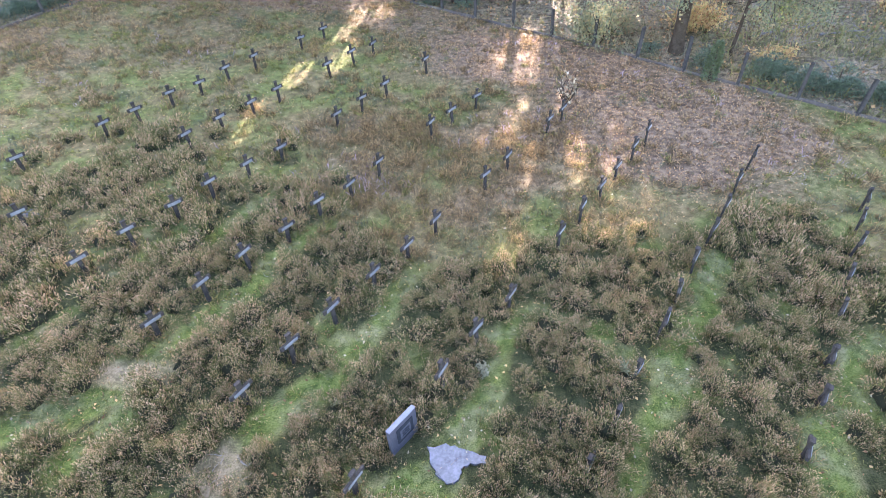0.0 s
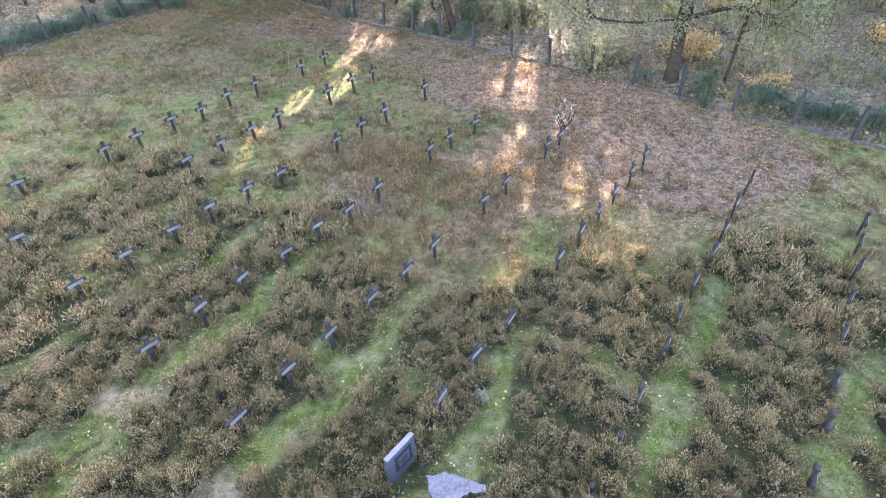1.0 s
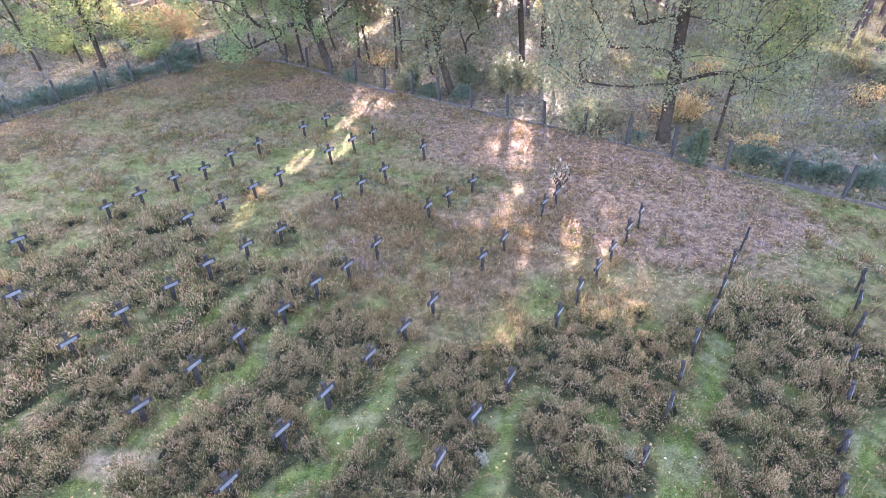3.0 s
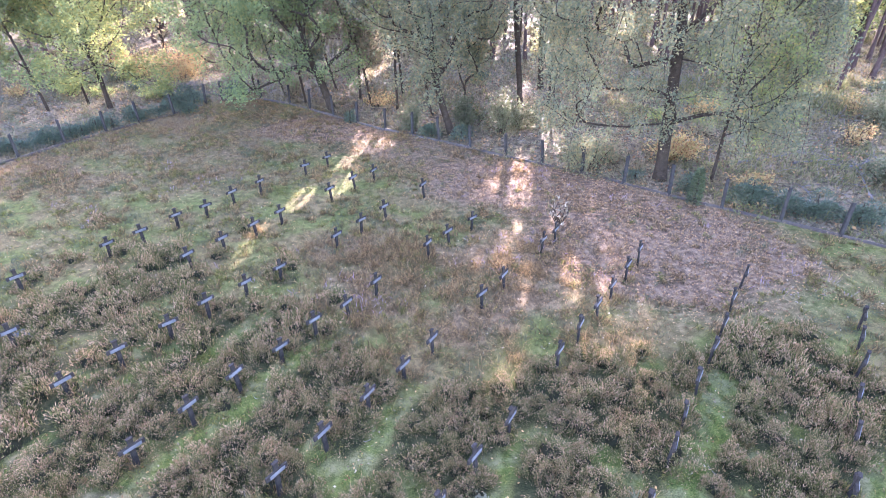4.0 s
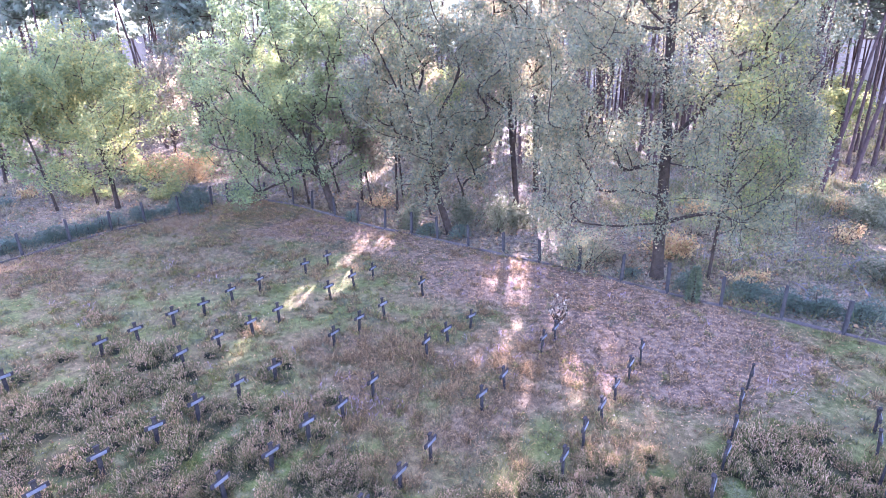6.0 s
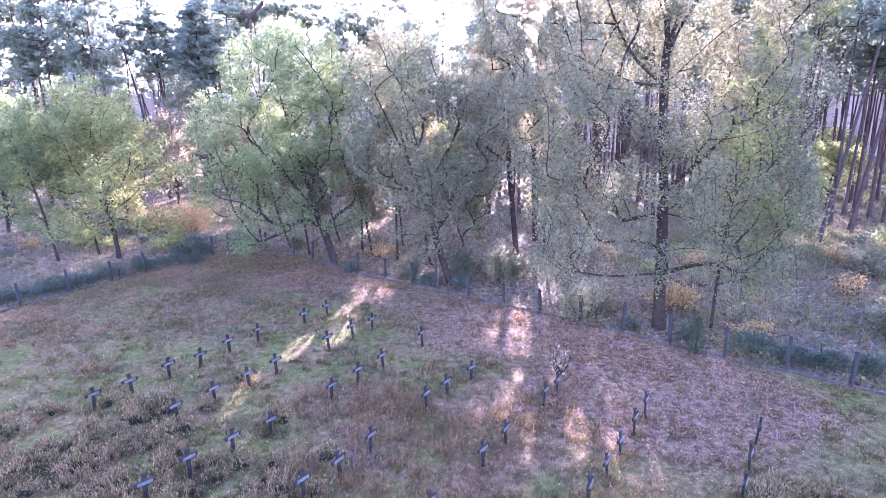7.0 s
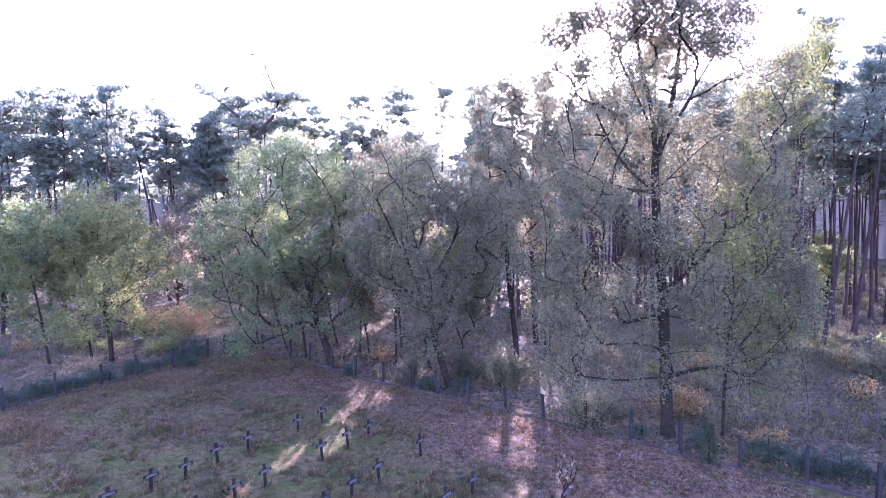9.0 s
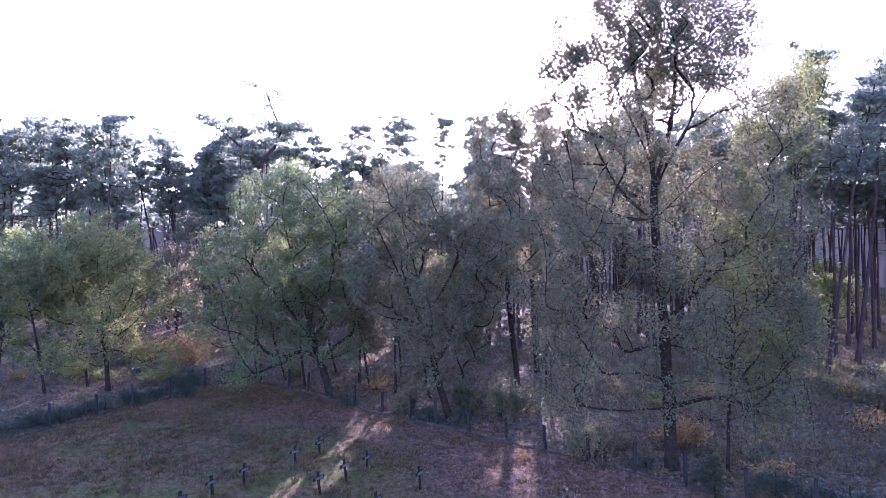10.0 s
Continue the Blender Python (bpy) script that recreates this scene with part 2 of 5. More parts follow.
trail(0.26, (2.81, 3.89), (3.08, 4.55), (3.38, 4.96), (4.03, 5.63), (4.22, 6.38), (4.82, 7.22), (5.51, 8.33), (6.08, 9.05))
trail(0.28, (6.01, 3.95), (6.15, 4.72), (6.77, 5.36), (7.47, 6.07), (7.95, 6.73), (8.43, 6.72))
trail(0.11, (5.42, 7.59), (5.67, 7.06), (5.99, 6.77))
trail(0.21, (-9.01, 6.73), (-8.45, 7.15), (-8.12, 7.76))
trail(0.22, (-9.55, 10.66), (-8.95, 11.23), (-8.32, 12.22), (-7.63, 12.48))
trail(0.15, (-7.7, 8.97), (-7.16, 9.74), (-6.8, 10.26))
trail(0.22, (-5.78, 10.13), (-5.33, 11.01), (-4.83, 11.99))
trail(0.17, (-1.35, 3.71), (-0.57, 4.06), (-0.07, 3.87))
trail(0.13, (-2.81, 7.51), (-2.25, 6.9), (-1.78, 6.75))
trail(0.26, (-6.8, 3.2), (-3.9, 2.6), (-1.4, 2.9))
# single heather beds beyond the heath's edge: place and radius
BEDS = [(-9.61, 12.45, 0.98), (-10.56, 12.76, 0.66), (-9.27, 14.9, 0.58), (-8.65, 14.88, 0.46), (-7.61, 13.7, 0.48), (-8.25, 13.42, 0.48), (-8.9, 13.0, 0.5), (-4.94, 14.02, 0.35), (-4.76, 13.61, 0.34),
        (-12.56, 13.56, 0.43), (-10.79, 15.31, 0.38), (-7.19, 15.0, 0.28), (-11.07, 12.23, 0.65), (8.35, 10.46, 0.42), (7.88, 10.04, 0.54), (7.3, 9.64, 0.4), (8.78, 10.23, 0.41)]
ZONES_DONE = {}


def trail_gap(x, y):
    """Distance to the edge of the nearest trail; negative on it."""
    out = np.full(x.shape, 99.0)
    for p, wd in TRAILS:
        for a, b in zip(p[:-1], p[1:]):
            d = b - a
            t = np.clip(((x - a[0]) * d[0] + (y - a[1]) * d[1]) / (d @ d), 0, 1)
            out = np.minimum(out, np.hypot(x - a[0] - t * d[0], y - a[1] - t * d[1]) - wd)
    return out


def zones(x, y):
    """The covers of an array of places, worked out once for each array."""
    key = (np.size(x), float(np.sum(x)), float(np.sum(y)))
    if key not in ZONES_DONE:
        ZONES_DONE.clear()
        ZONES_DONE[key] = covers(x, y)
    return ZONES_DONE[key]


def covers(x, y):
    """Weights of the ground covers: heather, moss, dry grass, leaf litter, sand, forest floor."""
    x, y = np.asarray(x, float), np.asarray(y, float)
    s, u = su(x, y)
    n1, n2 = wave(x, y, 0.55, 3), wave(x, y, 1.6, 7)
    ins = inside(x, y)
    forest = smoothstep(0.3, -0.6, ins)
    # the heath ends along a line across the rows
    edge = np.interp(x, (-12.9, -10.6, -8.1, -5.8, -4.2, -2.9, -1.6, -0.5, 1.3, 2.1, 3.3, 5.3, 6.8, 7.6, 9.1, 9.6, 13),
                     (13.0, 13.2, 13.1, 12.2, 12.0, 11.1, 9.8, 9.0, 8.8, 9.1, 9.3, 9.4, 9.8, 10.4, 9.8, 8.8, 7.6))
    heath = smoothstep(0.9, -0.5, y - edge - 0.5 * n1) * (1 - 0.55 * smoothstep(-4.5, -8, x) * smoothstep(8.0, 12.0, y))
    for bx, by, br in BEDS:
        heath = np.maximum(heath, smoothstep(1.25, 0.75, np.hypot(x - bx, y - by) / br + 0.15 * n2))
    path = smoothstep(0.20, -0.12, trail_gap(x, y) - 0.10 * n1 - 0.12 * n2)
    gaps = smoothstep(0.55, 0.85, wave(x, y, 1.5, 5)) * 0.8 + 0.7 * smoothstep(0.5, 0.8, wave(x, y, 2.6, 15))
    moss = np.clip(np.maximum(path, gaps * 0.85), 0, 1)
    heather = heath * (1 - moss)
    litter = smoothstep(5.4, 1.6, np.hypot((x - 6.4) / 1.15, (y - 14.8) / 0.95) + 0.7 * n1 + 0.5 * n2) + smoothstep(4.6, 1.2, np.hypot((x - 2.8) / 1.2, (y - 20.4) / 0.75) + 0.6 * n2)
    litter = np.clip(litter + 0.75 * smoothstep(4.2, 1.0, np.abs(ins - 1.5)) * smoothstep(-16, -2, x) * smoothstep(12.5, 9.5, x), 0, 1) * (1 - forest) * (1 - heath)
    litter = np.clip(litter + 0.8 * smoothstep(2.8, 1.2, np.hypot((x + 7.5) / 1.6, (y - 29) / 1.1)), 0, 1) * (1 - heath)
    sand = smoothstep(0.95, 0.45, np.hypot((x + 6.2) / 1.05, (y - 6.15) / 0.45) + 0.3 * n2) + smoothstep(0.95, 0.4, np.hypot((x + 3.8) / 0.6, (y - 4.2) / 0.75) + 0.3 * n2) \
        + smoothstep(0.9, 0.4, np.hypot((x + 8.2) / 0.5, (y - 7.2) / 0.3) + 0.3 * n2) + 0.5 * smoothstep(0.9, 0.4, np.hypot((x + 2.7) / 0.45, (y - 5.2) / 0.3) + 0.3 * n2)
    sand = np.clip(sand, 0, 1) * heath * np.clip(0.88 + 0.3 * n2, 0, 1)
    mid = smoothstep(5.0, 1.8, np.hypot((x + 0.4) / 1.25, y - 13.8))
    brown = smoothstep(-6, -11, x) * smoothstep(19, 23, y)
    dry = np.clip((1 - heath) * (1 - litter) * (-0.08 + 0.42 * n1 + 0.35 * n2 + 0.75 * brown) + 0.85 * mid * (0.7 + 0.4 * n2) * (1 - 0.6 * heath), 0, 1) * (1 - forest)
    return heather * (1 - sand), moss * heath * (1 - sand), dry, litter, sand, forest


# ---- ground ----
def spaced(lo, hi, step, reach):
    inner = list(np.arange(lo, hi + 1e-6, step))
    left, right, d = [], [], step
    while (inner[0] - sum(left)) > -reach:
        d *= 1.35
        left.append(d)
    d = step
    while (inner[-1] + sum(right)) < reach:
        d *= 1.35
        right.append(d)
    return np.array([inner[0] - c for c in np.cumsum(left)[::-1]] + inner + [inner[-1] + c for c in np.cumsum(right)])


def ground_material():
    m = bpy.data.materials.new("heath_ground")
    m.use_nodes = True
    n, l = m.node_tree.nodes, m.node_tree.links
    bsdf = n["Principled BSDF"]
    bsdf.inputs["Roughness"].default_value = 0.95
    bsdf.inputs["Specular IOR Level"].default_value = 0.03
    co = n.new("ShaderNodeTexCoord")

    def tex(scale, detail=5):
        t = n.new("ShaderNodeTexNoise")
        t.inputs["Scale"].default_value, t.inputs["Detail"].default_value = scale, detail
        l.new(co.outputs["Object"], t.inputs["Vector"])
        return t.outputs[0]

    big, mid, fine = tex(0.7), tex(5.0), tex(38.0)
    mixn = n.new("ShaderNodeMix")
    mixn.inputs[0].default_value = 0.55
    l.new(mid, mixn.inputs[2])
    l.new(fine, mixn.inputs[3])
    grain = mixn.outputs[0]

    def ramp(colours, src=None):
        r = n.new("ShaderNodeValToRGB")
        e = r.color_ramp.elements
        while len(e) < len(colours):
            e.new(0.5)
        for i, c in enumerate(colours):
            e[i].position = 0.40 + 0.20 * i / (len(colours) - 1)
            e[i].color = (*c, 1)
        l.new(src or grain, r.inputs[0])
        return r.outputs[0]

    def over(base, top, mask):
        at = n.new("ShaderNodeAttribute")
        at.attribute_name = mask
        # break the mask's edge with the grain
        ma = n.new("ShaderNodeMath")
        ma.operation = "MULTIPLY_ADD"
        ma.inputs[1].default_value = 1.4
        l.new(at.outputs["Fac"], ma.inputs[0])
        sub = n.new("ShaderNodeMath")
        sub.operation = "MULTIPLY_ADD"
        sub.inputs[1].default_value, sub.inputs[2].default_value = 0.9, -0.65
        l.new(mid, sub.inputs[0])
        l.new(sub.outputs[0], ma.inputs[2])
        ma.use_clamp = True
        x = n.new("ShaderNodeMix")
        x.data_type = "RGBA"
        l.new(ma.outputs[0], x.inputs[0])
        l.new(base, x.inputs[6])
        l.new(top, x.inputs[7])
        return x.outputs[2]

    patch = n.new("ShaderNodeMix")
    patch.data_type = "RGBA"
    pr = n.new("ShaderNodeValToRGB")
    pr.color_ramp.elements[0].position, pr.color_ramp.elements[1].position = 0.42, 0.58
    l.new(big, pr.inputs[0])
    l.new(pr.outputs[0], patch.inputs[0])
    l.new(ramp([(0.033, 0.037, 0.011), (0.062, 0.068, 0.018), (0.094, 0.092, 0.029)]), patch.inputs[6])
    l.new(ramp([(0.044, 0.036, 0.014), (0.080, 0.062, 0.025), (0.120, 0.090, 0.040)]), patch.inputs[7])
    c = patch.outputs[2]
    # under heather: olive-brown soil, painted near black for shade between plants
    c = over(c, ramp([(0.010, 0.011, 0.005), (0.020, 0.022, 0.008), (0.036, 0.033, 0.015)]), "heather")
    worn = n.new("ShaderNodeMix")
    worn.data_type = "RGBA"
    wr = n.new("ShaderNodeValToRGB")
    wr.color_ramp.elements[0].position, wr.color_ramp.elements[1].position = 0.44, 0.60
    l.new(tex(1.6, 3), wr.inputs[0])
    l.new(wr.outputs[0], worn.inputs[0])
    l.new(ramp([(0.021, 0.030, 0.007), (0.038, 0.051, 0.011), (0.058, 0.072, 0.016), (0.083, 0.087, 0.026)]), worn.inputs[6])
    l.new(ramp([(0.032, 0.036, 0.012), (0.054, 0.058, 0.020), (0.078, 0.077, 0.031), (0.100, 0.092, 0.044)]), worn.inputs[7])
    c = over(c, worn.outputs[2], "moss")
    c = over(c, ramp([(0.044, 0.030, 0.015), (0.085, 0.060, 0.030), (0.135, 0.096, 0.050)]), "dry")
    c = over(c, ramp([(0.038, 0.025, 0.015), (0.090, 0.061, 0.035), (0.168, 0.118, 0.070)]), "litter")
    c = over(c, ramp([(0.075, 0.058, 0.030), (0.118, 0.092, 0.050), (0.165, 0.130, 0.075)]), "sand")
    c = over(c, ramp([(0.019, 0.018, 0.011), (0.055, 0.045, 0.026), (0.106, 0.083, 0.048), (0.158, 0.125, 0.077)]), "forest")
    l.new(c, bsdf.inputs["Base Color"])
    bp = n.new("ShaderNodeBump")
    bp.inputs["Strength"].default_value, bp.inputs["Distance"].default_value = 0.9, 0.05
    l.new(grain, bp.inputs["Height"])
    l.new(bp.outputs[0], bsdf.inputs["Normal"])
    return m


gx, gy = spaced(-26, 22, 0.25, 900), spaced(0, 40, 0.25, 900)
GX, GY = np.meshgrid(gx, gy)
GZ = gz(GX, GY)
nx, ny = len(gx), len(gy)
ii = (np.arange(ny - 1)[:, None] * nx + np.arange(nx - 1)[None, :]).ravel()
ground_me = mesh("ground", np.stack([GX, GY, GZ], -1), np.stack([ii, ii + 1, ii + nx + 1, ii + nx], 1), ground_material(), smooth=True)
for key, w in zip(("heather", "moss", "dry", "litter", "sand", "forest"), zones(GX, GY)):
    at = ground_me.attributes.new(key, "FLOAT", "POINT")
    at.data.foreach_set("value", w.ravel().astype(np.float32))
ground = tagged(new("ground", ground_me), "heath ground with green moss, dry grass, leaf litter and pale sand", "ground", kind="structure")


# ---- plants: shared makers ----
def unit(v):
    return v / np.maximum(np.linalg.norm(v, axis=-1, keepdims=True), 1e-9)


def blades(root, way, length, width, bend, r):
    """Tapering blades: a quad and a tip triangle each. Arrays of roots, directions, lengths, widths."""
    n = len(root)
    way = unit(way)
    side = unit(np.cross(way, unit(r.normal(size=(n, 3)))))
    curl = unit(r.normal(size=(n, 3)) + np.array((0, 0, -0.6)))
    mid = root + way * (length * 0.55)[:, None]
    tip = root + way * length[:, None] + curl * (length * bend)[:, None]
    w = side * width[:, None] * 0.5
    v = np.stack([root - w, root + w, mid + w * 0.9, mid - w * 0.9, tip], 1).reshape(-1, 3)
    k = np.arange(n)[:, None] * 5
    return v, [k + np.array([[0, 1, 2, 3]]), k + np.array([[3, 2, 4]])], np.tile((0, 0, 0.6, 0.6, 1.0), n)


def sprigs(root, way, length, width, r):
    """Slim upright slivers, widest two thirds up."""
    n = len(root)
    way = unit(way)
    side = unit(np.cross(way, unit(r.normal(size=(n, 3))))) * width[:, None]
    mid = root + way * (length * 0.62)[:, None]
    tip = root + way * length[:, None] + r.normal(size=(n, 3)) * (length * 0.1)[:, None]
    v = np.stack([root, mid + side, tip], 1).reshape(-1, 3)
    return v, np.arange(n)[:, None] * 3 + np.array([[0, 1, 2]]), np.tile((0, 0.75, 1.0), n)


def leaves(centre, size, r, flat=0.5, long=1.6):
    """Small pointed leaves, each a folded pair of triangles."""
    n = len(centre)
    nor = unit(r.normal(size=(n, 3)) + np.array((0, 0, flat)))
    a = unit(np.cross(nor, r.normal(size=(n, 3))))
    b = np.cross(nor, a)
    s = size[:, None] * 0.5
    v = np.stack([centre - a * s * long, centre - b * s + nor * s * 0.25, centre + a * s * long, centre + b * s + nor * s * 0.25], 1).reshape(-1, 3)
    k = np.arange(n)[:, None] * 4
    return v, np.concatenate([k + np.array([[0, 1, 2]]), k + np.array([[0, 2, 3]])])


def tubes(lines, sides=6):
    """One mesh body from many swept lines of (points, radii)."""
    vs, fs, base = [], [], 0
    ang = np.arange(sides) * 2 * np.pi / sides
    for p, rad in lines:
        p = np.asarray(p, float)
        d = unit(np.gradient(p, axis=0))
        ref = np.where(np.abs(d[:, 2:3]) > 0.9, np.array([[1.0, 0, 0]]), np.array([[0, 0, 1.0]]))
        a = unit(np.cross(d, ref))
        b = np.cross(d, a)
        ring = p[:, None] + (a[:, None] * np.cos(ang)[None, :, None] + b[:, None] * np.sin(ang)[None, :, None]) * np.asarray(rad)[:, None, None]
        vs.append(ring.reshape(-1, 3))
        k = len(p)
        i = (np.arange(k - 1)[:, None] * sides + np.arange(sides)[None, :]).ravel() + base
        j = (np.arange(k - 1)[:, None] * sides + (np.arange(sides)[None, :] + 1) % sides).ravel() + base
        fs.append(np.stack([i, j, j + sides, i + sides], 1))
        base += k * sides
    return np.concatenate(vs), np.concatenate(fs)


# where the low sun finds a way through the crowns to the ground: place and radius
SUN_GAPS = [(-4.19, 21.18, 0.44), (-5.63, 19.9, 0.42), (-6.5, 16.75, 0.32), (-6.59, 15.25, 0.26), (-7.4, 28.2, 0.30), (-8.3, 27.6, 0.27), (-6.5, 29.0, 0.30),
            (2.9, 21.8, 0.28), (2.6, 17.2, 0.22), (3.9, 16.9, 0.30), (3.8, 13.6, 0.40), (4.7, 12.9, 0.34), (3.5, 9.6, 0.40), (4.5, 9.8, 0.30),
            (9.7, 9.2, 0.4), (2.6, 28.2, 0.5), (-22.0, 42.0, 1.5), (-18.5, 40.0, 1.2)]
GAP_P = np.array([(a, b, 0.0) for a, b, _ in SUN_GAPS])
GAP_R = np.array([c for _, _, c in SUN_GAPS])
SUN_V = np.array(TO_SUN)


def sunlit_gap(p, extra=0.0):
    """True where a point stands in one of the gaps."""
    out = np.zeros(len(p), bool)
    for g, r0 in zip(GAP_P, GAP_R):
        d = p - g
        k = d @ SUN_V
        out |= np.linalg.norm(d - k[:, None] * SUN_V, axis=1) < r0 + extra
    return out


def grow(forks, trunk, blobs, count, r, stem_r, step=0.45):
    """A crown's skeleton: a trunk line, then branches that reach for points spread through the blobs
    (centre, radii). Returns swept lines and the twig ends."""
    nodes, parent = [], []
    for i, p in enumerate(trunk):
        nodes.append(np.array(p, float))
        parent.append(i - 1)
    for start, pts in forks:
        last = start
        a = nodes[start]
        for p in pts:
            p = np.array(p, float)
            k = max(1, int(np.linalg.norm(p - a) / 0.6))
            for t in np.linspace(0, 1, k + 1)[1:]:
                nodes.append(a + (p - a) * t + r.normal(size=3) * 0.05)
                parent.append(last)
                last = len(nodes) - 1
            a = p
    want = []
    vol = np.array([b[1][0] * b[1][1] * b[1][2] for b in blobs]) ** 0.9
    for b, c in zip(blobs, np.maximum(4, (vol / vol.sum() * count)).astype(int)):
        q = unit(r.normal(size=(c, 3))) * (r.random((c, 1)) ** 0.42)
        want.append(np.array(b[0]) + q * np.array(b[1]))
    want = np.concatenate(want)
    top = np.array(trunk[len(trunk) // 3])
    want = want[np.argsort(np.linalg.norm(want - top, axis=1))]
    ends = []
    for w in want:
        arr = np.array(nodes)
        d = arr - w
        # branches leave below what they reach for, and far ends are not favoured
        cost = np.linalg.norm(d, axis=1) + 0.9 * np.maximum(0, d[:, 2] + 0.1)
        cost[: max(2, len(trunk) // 4)] += 4
        j = int(np.argmin(cost))
        a = arr[j]
        k = max(2, int(np.linalg.norm(w - a) / step))
        side = r.normal(size=3) * np.linalg.norm(w - a) * 0.13
        last = j
        for t in np.linspace(0, 1, k + 1)[1:]:
            p = a + (w - a) * t + side * math.sin(t * math.pi) + np.array((0, 0, 0.10)) * math.sin(t * math.pi) * np.linalg.norm(w - a) + r.normal(size=3) * 0.03
            nodes.append(p)
            parent.append(last)
            last = len(nodes) - 1
        ends.append(last)
    n = len(nodes)
    load = np.zeros(n)
    for e in ends:
        load[e] += 1
    kids = [[] for _ in range(n)]
    for i in range(n - 1, 0, -1):
        if parent[i] >= 0:
            load[parent[i]] += load[i]
            kids[parent[i]].append(i)
    pos = np.array(nodes)
    for _ in range(4):
        nxt = pos.copy()
        for i in range(1, n):
            if len(kids[i]) == 1:
                nxt[i] = 0.5 * pos[i] + 0.25 * (pos[parent[i]] + pos[kids[i][0]])
            elif kids[i]:
                big = max(kids[i], key=lambda c: load[c])
                nxt[i] = 0.6 * pos[i] + 0.2 * (pos[parent[i]] + pos[big])
        pos = nxt
    nodes = list(pos)
    rad = np.maximum(0.010, stem_r * (np.maximum(load, 0.3) / max(load[0], 1)) ** 0.48)
    tl = len(trunk)
    for i in range(tl):
        rad[i] = max(rad[i], stem_r * (1 - 0.75 * i / tl) * (1.35 if i == 0 else 1.0))
    lines = []
    stack = [(0, None)]
    while stack:
        i, start = stack.pop()
        line = [i] if start is None else [start, i]
        while kids[i]:
            ks = sorted(kids[i], key=lambda c: -rad[c])
            for c in ks[1:]:
                stack.append((c, i))
            i = ks[0]
            line.append(i)
        rr = rad[line]
        if start is not None:
            rr[0] = min(rr[0], rr[1] * 1.3)
        lines.append((np.array([nodes[k] for k in line]), rr))
    return lines, np.array(nodes), np.array([load <= 3][0]), ends


def broadleaf(name, at, trunk, stem_r, blobs, count, leaf_count, leaf_size, mat, label, category, seed, spread=0.26, forks=(), bark=None, group="", low=0.7, droop=0, clump=2.2):
    """A leafy tree: trunk with limbs, and a crown of single leaves in loose clumps round the twigs."""
    r = np.random.default_rng(seed)
    z0 = float(gz(at[0], at[1])) - 0.08
    origin = np.array((at[0], at[1], z0))
    lines, nodes, thin, ends = grow(forks, trunk, blobs, count, r, stem_r)
    hung = []
    if droop:
        low_tips = [nodes[e] for e in ends if 3.0 < nodes[e][2] < 7.2 and math.hypot(nodes[e][0], nodes[e][1]) > 1.6]
        for k in r.integers(0, len(low_tips), droop):
            p = low_tips[k]
            out = unit(np.array((p[0], p[1], 0.0)))
            L = min(r.uniform(0.8, 2.8), p[2] - 0.8)
            t = np.linspace(0, 1, 6)[:, None]
            line = p + out * (0.7 * np.sin(t * 1.6) * r.uniform(0.2, 1.0)) + np.array((0, 0, -L)) * t ** 1.4 + np.cumsum(r.normal(size=(6, 3)) * 0.045, 0)
            lines.append((line, np.linspace(0.014, 0.004, 6)))
            hung.append(line[1:])
    thing = new(name)
    thing.location = origin
    tagged(thing, label, category, group)
    thick = [l for l in lines if l[1].max() > 0.03]
    fine = [l for l in lines if l[1].max() <= 0.03]
    v, f = tubes(thick, 7)
    if fine:
        v2, f2 = tubes(fine, 4)
        f = np.concatenate([f, f2 + len(v)])
        v = np.concatenate([v, v2])
    part("trunk", mesh("trunk", v, f, bark or M_BARK, smooth=True), thing, "dark furrowed trunk with spreading limbs")
    cand = nodes[thin & (np.arange(len(nodes)) > len(trunk))]
    tips = nodes[ends]
    wt = r.gamma(clump, 1.0, len(tips))
    near = int(leaf_count * 0.36)
    pick = np.concatenate([cand[r.integers(0, len(cand), near)], tips[r.choice(len(tips), leaf_count - near, p=wt / wt.sum())]])
    c = pick + r.normal(size=pick.shape) * np.array((spread * 0.85, spread * 0.85, spread * 0.95)) - np.array((0, 0, spread * 0.2))
    if hung:
        hang = np.concatenate(hung)
        c = np.concatenate([c, hang[r.integers(0, len(hang), 15 * len(hang))] + r.normal(size=(15 * len(hang), 3)) * 0.15])
    c = c[~sunlit_gap(c + origin)]
    c = c[(c[:, 2] > 0.25) & ((c[:, 2] > 4.6) | (r.random(len(c)) < low))]
    v, f = leaves(c, leaf_size * r.uniform(0.6, 1.25, len(c)), r)
    part("crown", mesh("crown", v, f, mat), thing)
    return thing


def bent(height, lean=(0, 0), wob=0.15, n=10, seed=0):
    r = np.random.default_rng(seed)
    t = np.linspace(0, 1, n)
    ph = r.uniform(0, 6.28, 2)
    return [(lean[0] * k + wob * math.sin(4 * k + ph[0]) * k, lean[1] * k + wob * math.sin(3.4 * k + ph[1]) * k, height * k) for k in t]


